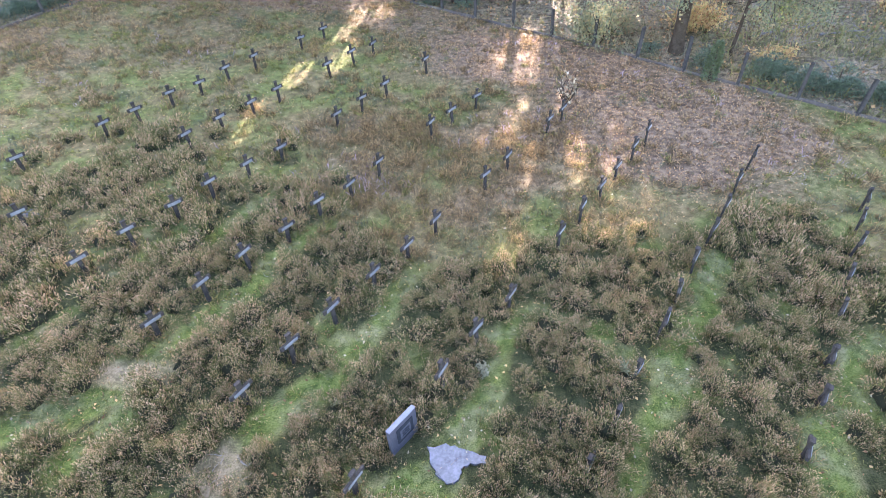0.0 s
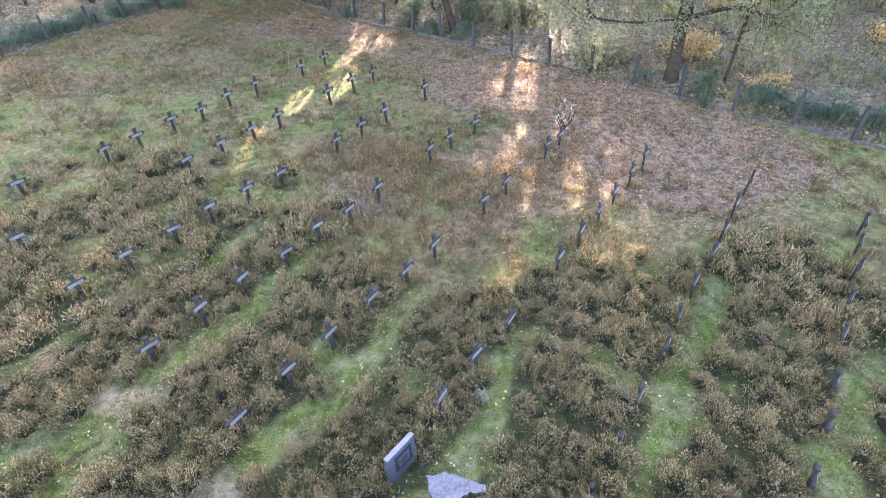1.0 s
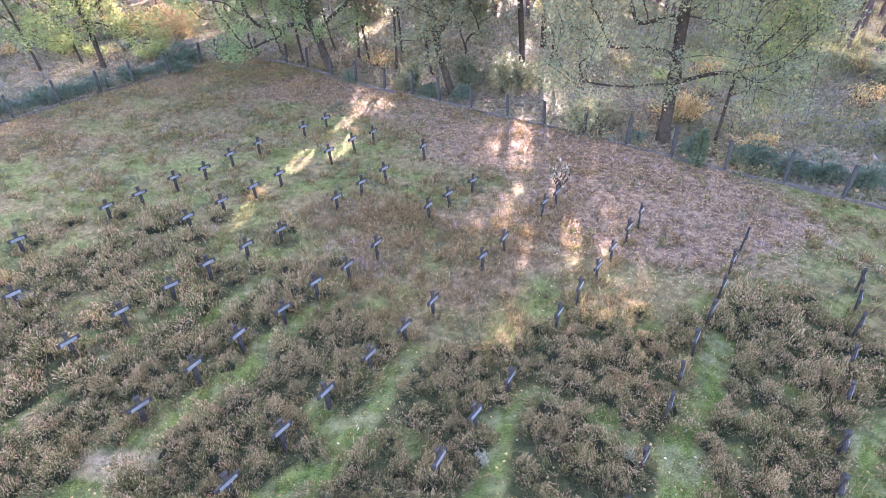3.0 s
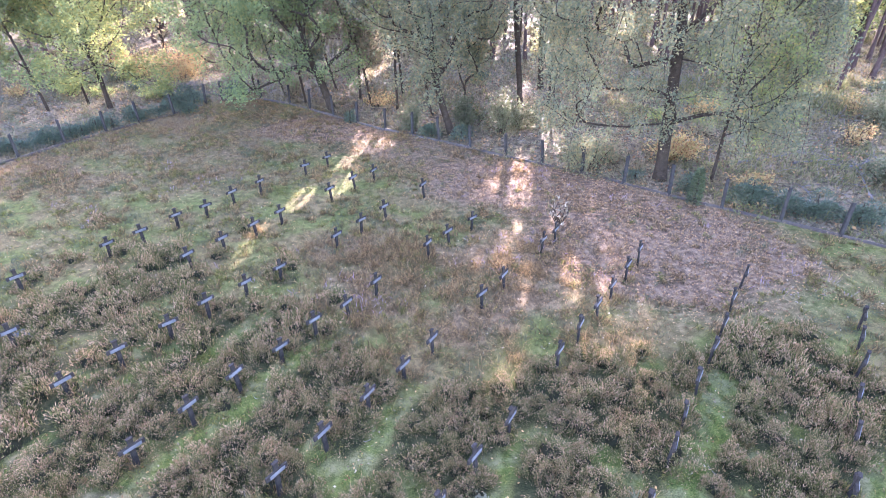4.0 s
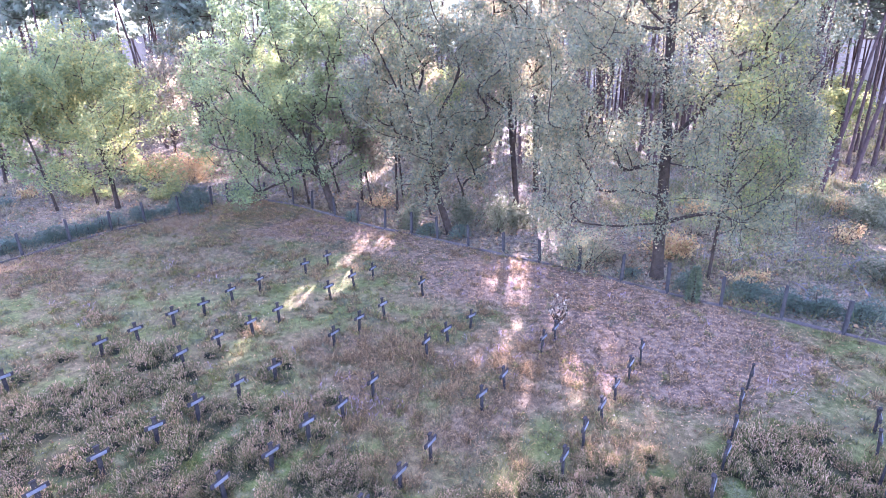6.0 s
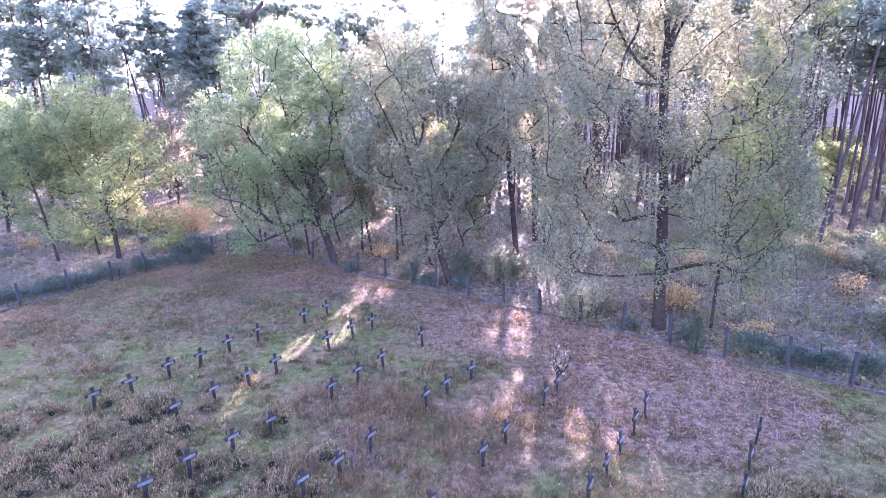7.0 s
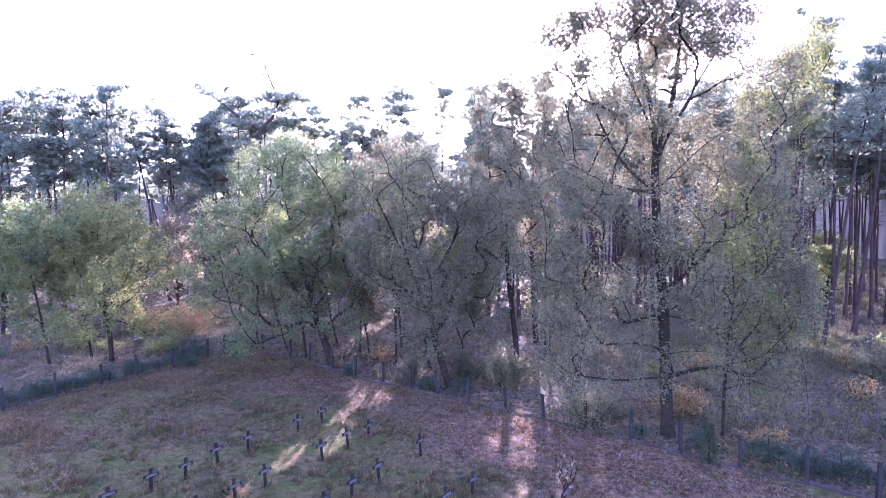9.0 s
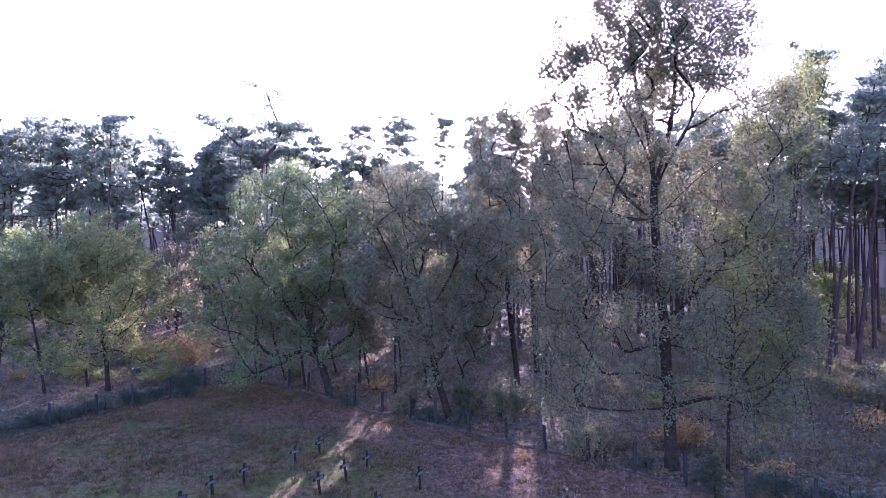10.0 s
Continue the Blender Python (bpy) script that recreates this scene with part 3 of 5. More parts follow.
# ---- pines ----
def pine_meshes(seed, height, crown_from, spread, lean, blade_n, tuft=0.15):
    r = np.random.default_rng(seed)
    t = np.linspace(0, 1, 12)
    ph = r.uniform(0, 6.28, 4)
    line = np.stack([lean[0] * t + 0.22 * np.sin(5 * t + ph[0]) * t, lean[1] * t + 0.22 * np.sin(4 * t + ph[1]) * t, height * t], 1)
    lines = [(line, 0.148 * (1 - 0.80 * t) + 0.014 + 0.06 * (t == 0))]
    pads = []
    for k in range(int((18 if tuft < 0.5 else 12) * spread / 2.2)):
        h = crown_from + (0.985 - crown_from) * r.random() ** 0.8
        rel = (h - crown_from) / (1 - crown_from)
        p = np.array([np.interp(h, t, line[:, i]) for i in range(3)])
        az = r.uniform(0, 6.28)
        reach = spread * (1.05 - 0.62 * rel) * r.uniform(0.45, 1.1)
        q = p + np.array((math.cos(az) * reach, math.sin(az) * reach, r.uniform(0.1, 0.9) * (0.4 + rel)))
        m = (p + q) / 2 + r.normal(size=3) * 0.15 - np.array((0, 0, 0.12))
        lines.append((np.array([p, m, q]), np.array((0.05, 0.034, 0.012)) * (1.1 - 0.5 * rel)))
        for _ in range(5):
            w = r.uniform(0.3, 1.08)
            c = p + (q - p) * w + r.normal(size=3) * np.array((0.42, 0.42, 0.22))
            pads.append((c, r.uniform(0.25, 0.7)))
            lines.append((np.array([p + (q - p) * w * 0.8, (c + p + (q - p) * w * 0.8) / 2 + r.normal(size=3) * 0.05, c]), np.array((0.02, 0.014, 0.006))))
    for k in range(int(5 + r.integers(0, 5))):
        h = r.uniform(0.35, crown_from)
        p = np.array([np.interp(h, t, line[:, i]) for i in range(3)])
        az = r.uniform(0, 6.28)
        q = p + np.array((math.cos(az), math.sin(az), r.uniform(-0.3, 0.3))) * r.uniform(0.4, 1.5)
        lines.append((np.array([p, (p + q) / 2 + r.normal(size=3) * 0.05, q]), np.array((0.025, 0.016, 0.006))))
    pads.append((line[-1], 0.6))
    big = [q for q in lines if q[1][0] > 0.021]
    small = [q for q in lines if q[1][0] <= 0.021] if tuft < 0.2 else []
    tv, tf = tubes(big, 6 if tuft < 0.2 else 4)
    if small:
        v2, f2 = tubes(small, 3)
        tf = [tf, f2 + len(tv)]
        tv = np.concatenate([tv, v2])
    pc = np.array([p[0] for p in pads])
    pr = np.array([p[1] for p in pads])
    i = r.integers(0, len(pads), blade_n)
    c = pc[i] + r.normal(size=(blade_n, 3)) * pr[i][:, None] * np.array((0.60, 0.60, 0.24))
    v, f = leaves(c, tuft * r.uniform(0.6, 1.3, blade_n), r, 0.2, 2.3)
    return mesh("trunk", tv, tf, M_PBARK, smooth=True), mesh("crown", v, f, M_NEEDLE)


def pine(at, meshes, turn, size, label, lean=0.0):
    thing = tagged(new("pine_tree"), label, "tree", "pine forest round the cemetery")
    thing.matrix_basis = pose(at[0], at[1], float(gz(at[0], at[1])) - 0.1, 0, lean, 0) @ pose(0, 0, 0, 0, 0, turn) @ Matrix.Diagonal((size, size, size, 1))
    part("trunk", meshes[0], thing)
    part("crown", meshes[1], thing)
    return thing


PINES = [pine_meshes(100 + k, h, cf, sp, ln, nb) for k, (h, cf, sp, ln, nb) in enumerate([
    (20.5, 0.61, 2.9, (0.5, 0.2), 3300), (22.0, 0.66, 2.5, (-0.7, 0.3), 3200), (19.0, 0.59, 3.1, (0.2, -0.4), 3300),
    (21.0, 0.68, 2.4, (1.0, 0.4), 3200), (18.0, 0.62, 2.7, (-0.3, 0.5), 3200), (23.0, 0.69, 2.7, (0.3, 0.1), 3200)])]
MID_PINES = [pine_meshes(160 + k, h, cf, sp, ln, nb, 0.30) for k, (h, cf, sp, ln, nb) in enumerate([
    (20.5, 0.61, 2.9, (0.5, 0.2), 1100), (22.0, 0.66, 2.6, (-0.7, 0.3), 1100), (19.0, 0.59, 3.0, (0.2, -0.4), 1100), (21.5, 0.68, 2.6, (0.8, 0.3), 1100), (18.5, 0.63, 2.7, (-0.4, 0.2), 1100)])]
FAR_PINES = [pine_meshes(130 + k, h, cf, sp, ln, nb, 0.58) for k, (h, cf, sp, ln, nb) in enumerate([
    (20.5, 0.61, 2.9, (0.5, 0.2), 430), (22.0, 0.66, 2.6, (-0.7, 0.3), 420), (19.0, 0.59, 3.0, (0.2, -0.4), 430), (21.5, 0.68, 2.6, (0.8, 0.3), 420)])]
P_LABEL = "tall Scots pine with bare brown trunk and high crown"
# single pines that can be told apart: place, kind, turn, size
for x, y, k, turn, size, lean in [(6.9, 46.7, 1, 40, 0.93, 0), (8.6, 41.7, 5, 200, 0.85, 0), (26.2, 39.0, 3, 100, 1.0, 3), (25.0, 34.9, 1, 200, 0.88, 8), (29.5, 38.1, 0, 10, 1.02, 6),
                                  (-29.3, 58.9, 3, 170, 1.0, -8), (-31.7, 66.6, 1, 0, 1.05, -3), (6.4, 58.4, 2, 70, 0.97, 1), (4.4, 64.5, 0, 20, 1.12, 0), (6.6, 70.0, 2, 200, 1.2, 0),
                                  (-1.6, 60.0, 4, 100, 1.0, 0), (27.6, 43.0, 5, 20, 1.05, 5)]:
    pine((x, y), PINES[k], turn, size, P_LABEL, lean)
# the last four, mostly hidden by the oak, are added to block a sun patch
for x, y, k, turn, size in [(24.0, 45.0, 4, 50, 1.1), (-8.4, 60.5, 3, 80, 1.08), (-5.9, 63.0, 1, 190, 1.08), (-3.8, 59.0, 0, 300, 1.08), (0.4, 66.0, 5, 30, 1.06), (4.9, 61.0, 3, 240, 1.1), (29.0, 47.5, 3, 250, 1.05), (-20.0, 55.0, 5, 90, 0.92), (-36.0, 52.0, 0, 0, 1.02),
                            (-39.5, 50.0, 2, 120, 1.04), (-26.0, 62.0, 2, 60, 1.06), (35.5, 44.0, 0, 80, 1.0), (-1.2, 63.0, 2, 140, 0.88), (0.0, 71.0, 4, 20, 1.0), (-3.0, 68.0, 0, 210, 0.92), (-4.9, 70.0, 2, 330, 0.98), (18.5, 61.6, 2, 90, 0.95), (20.2, 60.4, 0, 160, 0.94), (19.8, 67.4, 2, 250, 1.0), (20.4, 72.6, 4, 30, 1.05)]:
    pine((x, y), PINES[k], turn, size, P_LABEL)
# pines added as sun blockers, so the litter by the oak stays shaded
for x, y, k, turn, size in [(14.0, 55.0, 2, 0, 1.0), (16.5, 59.0, 0, 50, 1.05), (15.6, 62.5, 4, 90, 1.1), (18.5, 64.0, 1, 200, 1.05), (19.5, 53.0, 0, 300, 1.0),
                            (21.5, 58.0, 2, 10, 1.1), (17.0, 69.0, 0, 60, 1.05), (22.0, 49.0, 4, 150, 1.1)]:
    pine((x, y), PINES[k], turn, size, P_LABEL)
placed = [(14.0, 55.0), (16.5, 59.0), (15.6, 62.5), (18.5, 64.0), (19.5, 53.0), (21.5, 58.0), (17.0, 69.0), (22.0, 49.0), (6.9, 46.7), (8.6, 41.7), (26.2, 39.0), (25.0, 34.9), (29.5, 38.1), (-29.3, 58.9), (-20, 55)]
def plant_pines(count, az_lo, az_hi, d_lo, d_hi, apart, clear):
    done_n, tries = 0, 0
    while done_n < count and tries < 40 * count:
        tries += 1
        az = radians(rng.uniform(az_lo, az_hi))
        d = rng.uniform(d_lo ** 1.6, d_hi ** 1.6) ** (1 / 1.6)
        x, y = d * math.sin(az), d * math.cos(az)
        if -26 < x < 0 and y < 57 or x < -16 and y < 50:
            continue
        if min((x - p) ** 2 + (y - q) ** 2 for p, q in placed) < apart ** 2:
            continue
        if y < 88 and sunlit_gap(np.array([(x, y, z) for z in np.arange(9.0, 22.5, 0.9)]), clear).any():
            continue
        placed.append((x, y))
        done_n += 1
        kind = PINES[int(rng.integers(0, 6))] if d < 56 else MID_PINES[int(rng.integers(0, 5))] if d < 82 else FAR_PINES[int(rng.integers(0, 4))]
        pine((x, y), kind, rng.uniform(0, 360), rng.uniform(0.84, 1.02) * (1.05 if x < -12 else 1.0), P_LABEL)


plant_pines(58, -24, 22, 57, 90, 2.0, 1.1)
plant_pines(8, -37, -13, 62, 82, 2.6, 1.1)
plant_pines(60, -52, 52, 46, 75, 2.4, 1.3)
plant_pines(60, -52, 52, 70, 112, 2.4, 0.9)
plant_pines(26, 28, 46, 50, 100, 2.4, 0.9)
# the forest goes on round and behind the camera
for k in range(40):
    az = radians(rng.uniform(75, 285))
    d = rng.uniform(34, 60)
    pine((d * math.sin(az), d * math.cos(az)), FAR_PINES[int(rng.integers(0, 4))], rng.uniform(0, 360), rng.uniform(0.9, 1.1), P_LABEL)

# a lone old pine that stands above the others, with two bare crooked limbs
r_l = np.random.default_rng(77)
limbs = [([(0, 0, 0), (0.5, 0, 6), (0.2, 0, 12), (0.8, 0, 18.8)], (0.24, 0.2, 0.17, 0.13)), ([(0.8, 0, 18.8), (2.0, 0, 20.0), (2.7, 0.2, 21.8), (2.0, 0.2, 23.6), (1.4, 0.1, 25.4), (0.6, 0, 27.0)], (0.20, 0.17, 0.14, 0.11, 0.08, 0.04)),
         ([(0.8, 0, 18.8), (-1.2, -0.2, 20.0), (-3.0, -0.2, 21.6), (-5.2, 0, 23.2)], (0.18, 0.15, 0.10, 0.05)), ([(2.7, 0.2, 21.8), (3.8, 0.3, 22.0), (4.8, 0.2, 21.8)], (0.05, 0.03, 0.015))]
pads = []
for p, _ in limbs[1:]:
    p = np.array(p)
    for t in np.linspace(0.15, 1, 14):
        k = t * (len(p) - 1)
        q = p[min(int(k), len(p) - 2)] + (p[min(int(k), len(p) - 2) + 1] - p[min(int(k), len(p) - 2)]) * (k - min(int(k), len(p) - 2))
        pads.append(q + r_l.normal(size=3) * np.array((0.9, 0.9, 0.25)) + np.array((0, 0, 0.2)))
pads = np.array(pads)
c = pads[r_l.integers(0, len(pads), 2800)] + r_l.normal(size=(2800, 3)) * np.array((0.5, 0.5, 0.16))
lone = tagged(new("pine_tree"), "old crooked pine rising above the forest", "tree", "pine forest round the cemetery")
lone.location = (-17.8, 53.0, float(gz(-17.8, 53.0)) - 0.1)
lone.scale = (0.95, 0.95, 0.93)
part("trunk", mesh("trunk", *tubes([(np.array(p, float), np.array(w)) for p, w in limbs], 6), M_PBARK, smooth=True), lone)
part("crown", mesh("crown", *leaves(c, 0.22 * r_l.uniform(0.6, 1.3, 2800), r_l, 0.2, 1.7), M_NEEDLE), lone)

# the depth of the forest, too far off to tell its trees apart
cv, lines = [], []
# curved sheet whose glow stands in for lit mist between the trunks
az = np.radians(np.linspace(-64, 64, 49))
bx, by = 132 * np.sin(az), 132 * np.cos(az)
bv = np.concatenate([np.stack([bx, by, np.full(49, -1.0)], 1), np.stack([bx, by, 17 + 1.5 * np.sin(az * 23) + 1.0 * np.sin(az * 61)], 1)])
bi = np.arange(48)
tagged(new("backdrop", mesh("backdrop", bv, np.stack([bi, bi + 1, bi + 50, bi + 49], 1), M_HAZE_GLOW)), "glowing sheet with pale mist painted on, deep behind the pine trunks", "backdrop", kind="structure")
for k in range(300):
    az, d = radians(rng.uniform(-56, 56)), rng.uniform(95, 128)
    x, y, hh = d * math.sin(az), d * math.cos(az), rng.uniform(17, 21)
    z = float(gz(x, y))
    lines.append((np.array([(x, y, z - 0.2), (x + rng.normal() * 0.4, y, z + hh * 0.5), (x + rng.normal() * 0.8, y, z + hh)]), np.array((0.2, 0.14, 0.04))))
    cv.append(np.array((x, y, z + hh * 0.86)) + rng.normal(size=(46, 3)) * np.array((1.4, 1.4, hh * 0.06)))
far = tagged(new("far_forest"), "distant dense stand of pine trees", "forest", kind="stuff")
part("trunks", mesh("trunks", *tubes(lines, 4), M_PBARK), far)
cv = np.concatenate(cv)
part("crowns", mesh("crowns", *leaves(cv, rng.uniform(0.5, 1.0, len(cv)), rng, 0.2, 1.4), M_NEEDLE), far)

# ---- broadleaf trees along the fence ----
broadleaf("oak_tree", (8.9, 20.9), bent(10.5, (-0.4, 0.3), 0.16, 14, 3), 0.235,
          [((-2.4, 0, 16.2), (2.6, 2.6, 3.2)), ((-3.9, 0.2, 15.0), (1.9, 1.8, 2.3)), ((-4.9, 0.1, 11.6), (1.9, 2.0, 1.7)), ((4.3, 0, 7.4), (1.7, 1.8, 1.8)), ((1.4, 0, 16.4), (2.6, 2.6, 3.2)), ((-2.4, 0, 13.2), (2.6, 2.6, 2.2)), ((-4.0, -0.3, 9.2), (2.8, 2.8, 2.4)), ((3.2, 0.2, 9.4), (2.6, 2.6, 2.8)), ((0, 1.2, 10.5), (3.4, 3.0, 2.6)),
           ((-3.6, -0.8, 5.4), (2.3, 2.4, 2.2)), ((-4.2, -1.3, 3.4), (1.5, 1.2, 1.6)), ((3.8, -0.4, 5.0), (2.4, 2.2, 2.2)), ((0.2, -1.6, 7.0), (2.8, 1.8, 2.4)), ((-0.4, 0.4, 18.9), (3.4, 2.4, 2.0)), ((0.5, 0, 17.2), (3.4, 2.4, 2.4)), ((-1.2, 0.2, 20.0), (2.6, 1.8, 1.4)), ((3.4, 0.2, 13.0), (2.0, 2.2, 2.4)),
           ((1.7, -1.4, 3.5), (1.7, 1.3, 1.5)), ((-1.7, -1.3, 3.2), (1.5, 1.2, 1.5)), ((3.4, -0.8, 2.9), (1.7, 1.3, 1.3)), ((-4.6, -0.6, 6.8), (1.6, 1.6, 1.6)), ((0.8, 0.1, 15.2), (2.4, 2.2, 2.2)), ((-1.0, 0, 17.2), (2.8, 2.2, 2.4)), ((1.2, 0.2, 18.6), (2.2, 2.0, 1.8))],
          1350, 185000, 0.064, M_OAK, "large old oak with dark forked trunk and thinning leaves", "tree", 11, low=0.85, droop=70, clump=1.1,
          forks=[(12, [(-1.2, 0, 9.5), (-2.6, -0.2, 10.0), (-4.4, -0.4, 10.9)]), (12, [(-1.5, 0.1, 10.4), (-2.1, 0.2, 11.3), (-2.9, 0.3, 13.1), (-3.6, 0.2, 15.9)]),
                 (13, [(-0.4, 0.1, 12.1), (-0.95, 0.2, 13.8), (-1.3, 0.2, 16.8), (-1.5, 0.2, 19.0)]), (13, [(-0.3, 0.1, 12.0), (0.3, 0.1, 13.4), (0.6, 0.2, 17.0), (1.1, 0.2, 19.2)]),
                 (13, [(-0.2, -0.1, 11.9), (0.8, -0.2, 13.2), (1.9, -0.1, 15.2), (2.6, 0.0, 17.2)]), (13, [(-0.5, -0.2, 11.8), (-1.6, -0.3, 13.6), (-2.3, -0.2, 15.6), (-2.9, -0.1, 17.6)]),
                 (6, [(-0.7, -0.4, 4.9), (-1.3, -0.7, 5.2), (-2.0, -0.9, 4.7)]), (6, [(0.5, -0.3, 5.3), (0.8, -0.5, 6.0), (1.6, -0.7, 6.3)]), (6, [(0.5, -0.4, 5.0), (0.9, -0.6, 4.4), (1.7, -0.8, 4.0), (2.2, -0.9, 4.2)]),
                 (7, [(0.9, 0, 6.6), (1.5, 0.2, 7.6), (3.0, 0.2, 8.2)]), (12, [(0.5, 0, 10.6), (1.3, 0, 11.6), (2.6, 0, 12.2), (3.8, 0.1, 12.8)])])
broadleaf("oak_tree", (10.9, 20.6), bent(9.0, (0.4, 0.2), 0.2, 10, 5), 0.06,
          [((0.4, 0, 8.0), (2.0, 1.8, 2.0)), ((1.6, -0.2, 5.4), (1.9, 1.6, 1.9)), ((-0.6, 0, 5.0), (1.2, 1.2, 1.4)), ((1.2, -0.2, 3.0), (1.4, 1.2, 1.2))],
          170, 9000, 0.075, M_OAK_YELLOW, "slender young oak with yellowing leaves beside the large oak", "tree", 12)
broadleaf("oak_tree", (19.2, 30.5), bent(13.5, (-0.4, 0.2), 0.3, 12, 6), 0.15,
          [((-0.2, 0, 14.5), (2.8, 2.4, 3.0)), ((1.4, 0, 17.8), (2.4, 2.0, 1.7)), ((-1.8, 0, 11.0), (2.4, 2.0, 2.2)), ((-2.4, 0, 7.0), (2.4, 2.0, 2.2))],
          260, 20000, 0.095, M_OAK_YELLOW, "tall thin oak with yellow-green crown before the pines", "tree", 13)
broadleaf("oak_tree", (-6.6, 32.6), bent(8.0, (-2.2, 0.3), 0.12, 12, 8), 0.23,
          [((-2.0, 0, 11.2), (3.8, 3.2, 2.8)), ((-5.2, 0, 8.2), (3.0, 2.8, 2.6)), ((1.6, 0.4, 9.8), (3.2, 2.8, 2.8)), ((-6.0, -0.6, 5.0), (2.6, 2.4, 2.0)), ((-1.8, -1.0, 6.6), (3.4, 2.4, 2.4)),
           ((-4.8, -1.4, 2.6), (2.2, 1.8, 1.7)), ((1.8, 0, 6.0), (2.4, 2.2, 2.2)), ((-1.0, -1.2, 3.2), (2.0, 1.4, 1.5)), ((1.6, -0.6, 3.0), (1.4, 1.2, 1.4))],
          640, 64000, 0.088, M_OAK_GREEN, "broad green oak with several dark stems behind the fence", "tree", 14,
          forks=[(4, [(-2.2, -0.2, 5.2), (-3.6, -0.3, 6.6), (-5.0, -0.2, 8.6)]), (6, [(-0.6, 0.2, 7.0), (0.4, 0.3, 9.0), (1.4, 0.3, 11.0)]), (8, [(-2.2, 0.2, 8.2), (-2.8, 0.2, 10.5), (-3.0, 0.1, 12.5)])])
broadleaf("oak_tree", (0.5, 27.6), bent(8.0, (-2.6, 0.2), 0.3, 11, 9), 0.18,
          [((-2.6, 0, 10.6), (2.8, 2.6, 2.6)), ((-3.2, 0, 7.6), (2.2, 2.4, 2.4)), ((1.2, 0.3, 9.0), (2.6, 2.4, 2.4)), ((-1.2, -0.8, 5.4), (2.4, 2.0, 2.2)), ((-1.4, -0.4, 2.8), (1.7, 1.2, 1.5)), ((1.4, 0, 5.8), (1.6, 1.6, 1.8))],
          430, 36000, 0.086, M_OAK, "bushy oak with drab grey-green leaves", "tree", 15,
          forks=[(5, [(-0.6, 0.2, 6.0), (0.4, 0.3, 8.0), (1.0, 0.3, 10.0)]), (8, [(-3.0, 0, 8.4), (-3.8, 0, 10.6)])])
broadleaf("oak_tree", (4.6, 32.0), bent(10.0, (-0.6, 0.2), 0.3, 11, 19), 0.16,
          [((-0.6, 0, 12.0), (3.2, 2.6, 3.0)), ((-0.2, 0, 15.4), (2.4, 2.0, 1.8)), ((1.2, 0.3, 9.0), (2.2, 2.0, 2.2)), ((-1.8, 0, 8.6), (2.2, 2.0, 2.2))],
          300, 25000, 0.095, M_OAK, "oak with olive leaves standing behind the fence trees", "tree", 25, forks=[(7, [(1.0, 0.2, 8.0), (1.8, 0.3, 10.0)])])
broadleaf("oak_tree", (6.6, 37.0), bent(11.5, (-0.4, 0.2), 0.3, 11, 23), 0.17,
          [((0, 0, 14.6), (3.4, 2.8, 2.9)), ((-2.4, 0, 11.0), (2.6, 2.4, 2.4)), ((2.2, 0, 11.4), (2.6, 2.4, 2.6)), ((0.4, 0, 8.0), (2.4, 2.2, 2.0))],
          300, 20000, 0.100, M_BROWN, "tall oak with browning leaves behind the fence trees", "tree", 26, forks=[(7, [(1.2, 0.2, 9.4), (2.0, 0.3, 11.6)]), (7, [(-1.2, 0.1, 9.0), (-2.2, 0.2, 11.0)])])
broadleaf("oak_tree", (-20.9, 34.2), bent(8.0, (-0.6, 0.2), 0.25, 10, 10), 0.14,
          [((-1.0, 0, 9.0), (3.2, 2.8, 2.6)), ((2.2, 0, 6.6), (2.6, 2.4, 2.2)), ((-3.2, 0, 6.4), (2.6, 2.4, 2.2)), ((0.4, -0.8, 4.6), (2.8, 2.0, 1.8)), ((2.0, -0.4, 3.0), (1.6, 1.4, 1.2)), ((-1.6, -0.8, 2.4), (2.4, 1.6, 1.2)), ((3.2, -0.2, 2.2), (1.6, 1.4, 1.2))],
          430, 38000, 0.094, M_OAK_YELLOW, "young oak with green and yellow leaves behind the fence", "tree", 16, forks=[(4, [(0.6, 0, 4.6), (1.8, 0, 6.2)]), (4, [(-1.2, 0, 4.8), (-2.4, 0, 6.4)])])
broadleaf("young_tree", (-24.7, 34.0), bent(7.0, (-1.0, 0.2), 0.2, 9, 11), 0.08,
          [((-1.4, 0, 7.6), (2.6, 2.2, 2.8)), ((-2.6, 0, 4.6), (2.0, 1.8, 1.8)), ((-0.6, 0, 3.0), (1.8, 1.4, 1.2))], 190, 14000, 0.106, M_OAK_GREEN, "slender green tree with a dark leaning stem", "tree", 17)
broadleaf("young_tree", (-23.0, 35.5), bent(7.0, (-0.9, 0.2), 0.2, 9, 12), 0.07,
          [((-1.0, 0, 8.0), (2.2, 2.0, 2.4)), ((-0.6, 0, 5.0), (1.8, 1.5, 1.6))], 150, 11000, 0.106, M_OAK_GREEN, "slender green tree with a thin leaning stem", "tree", 18)
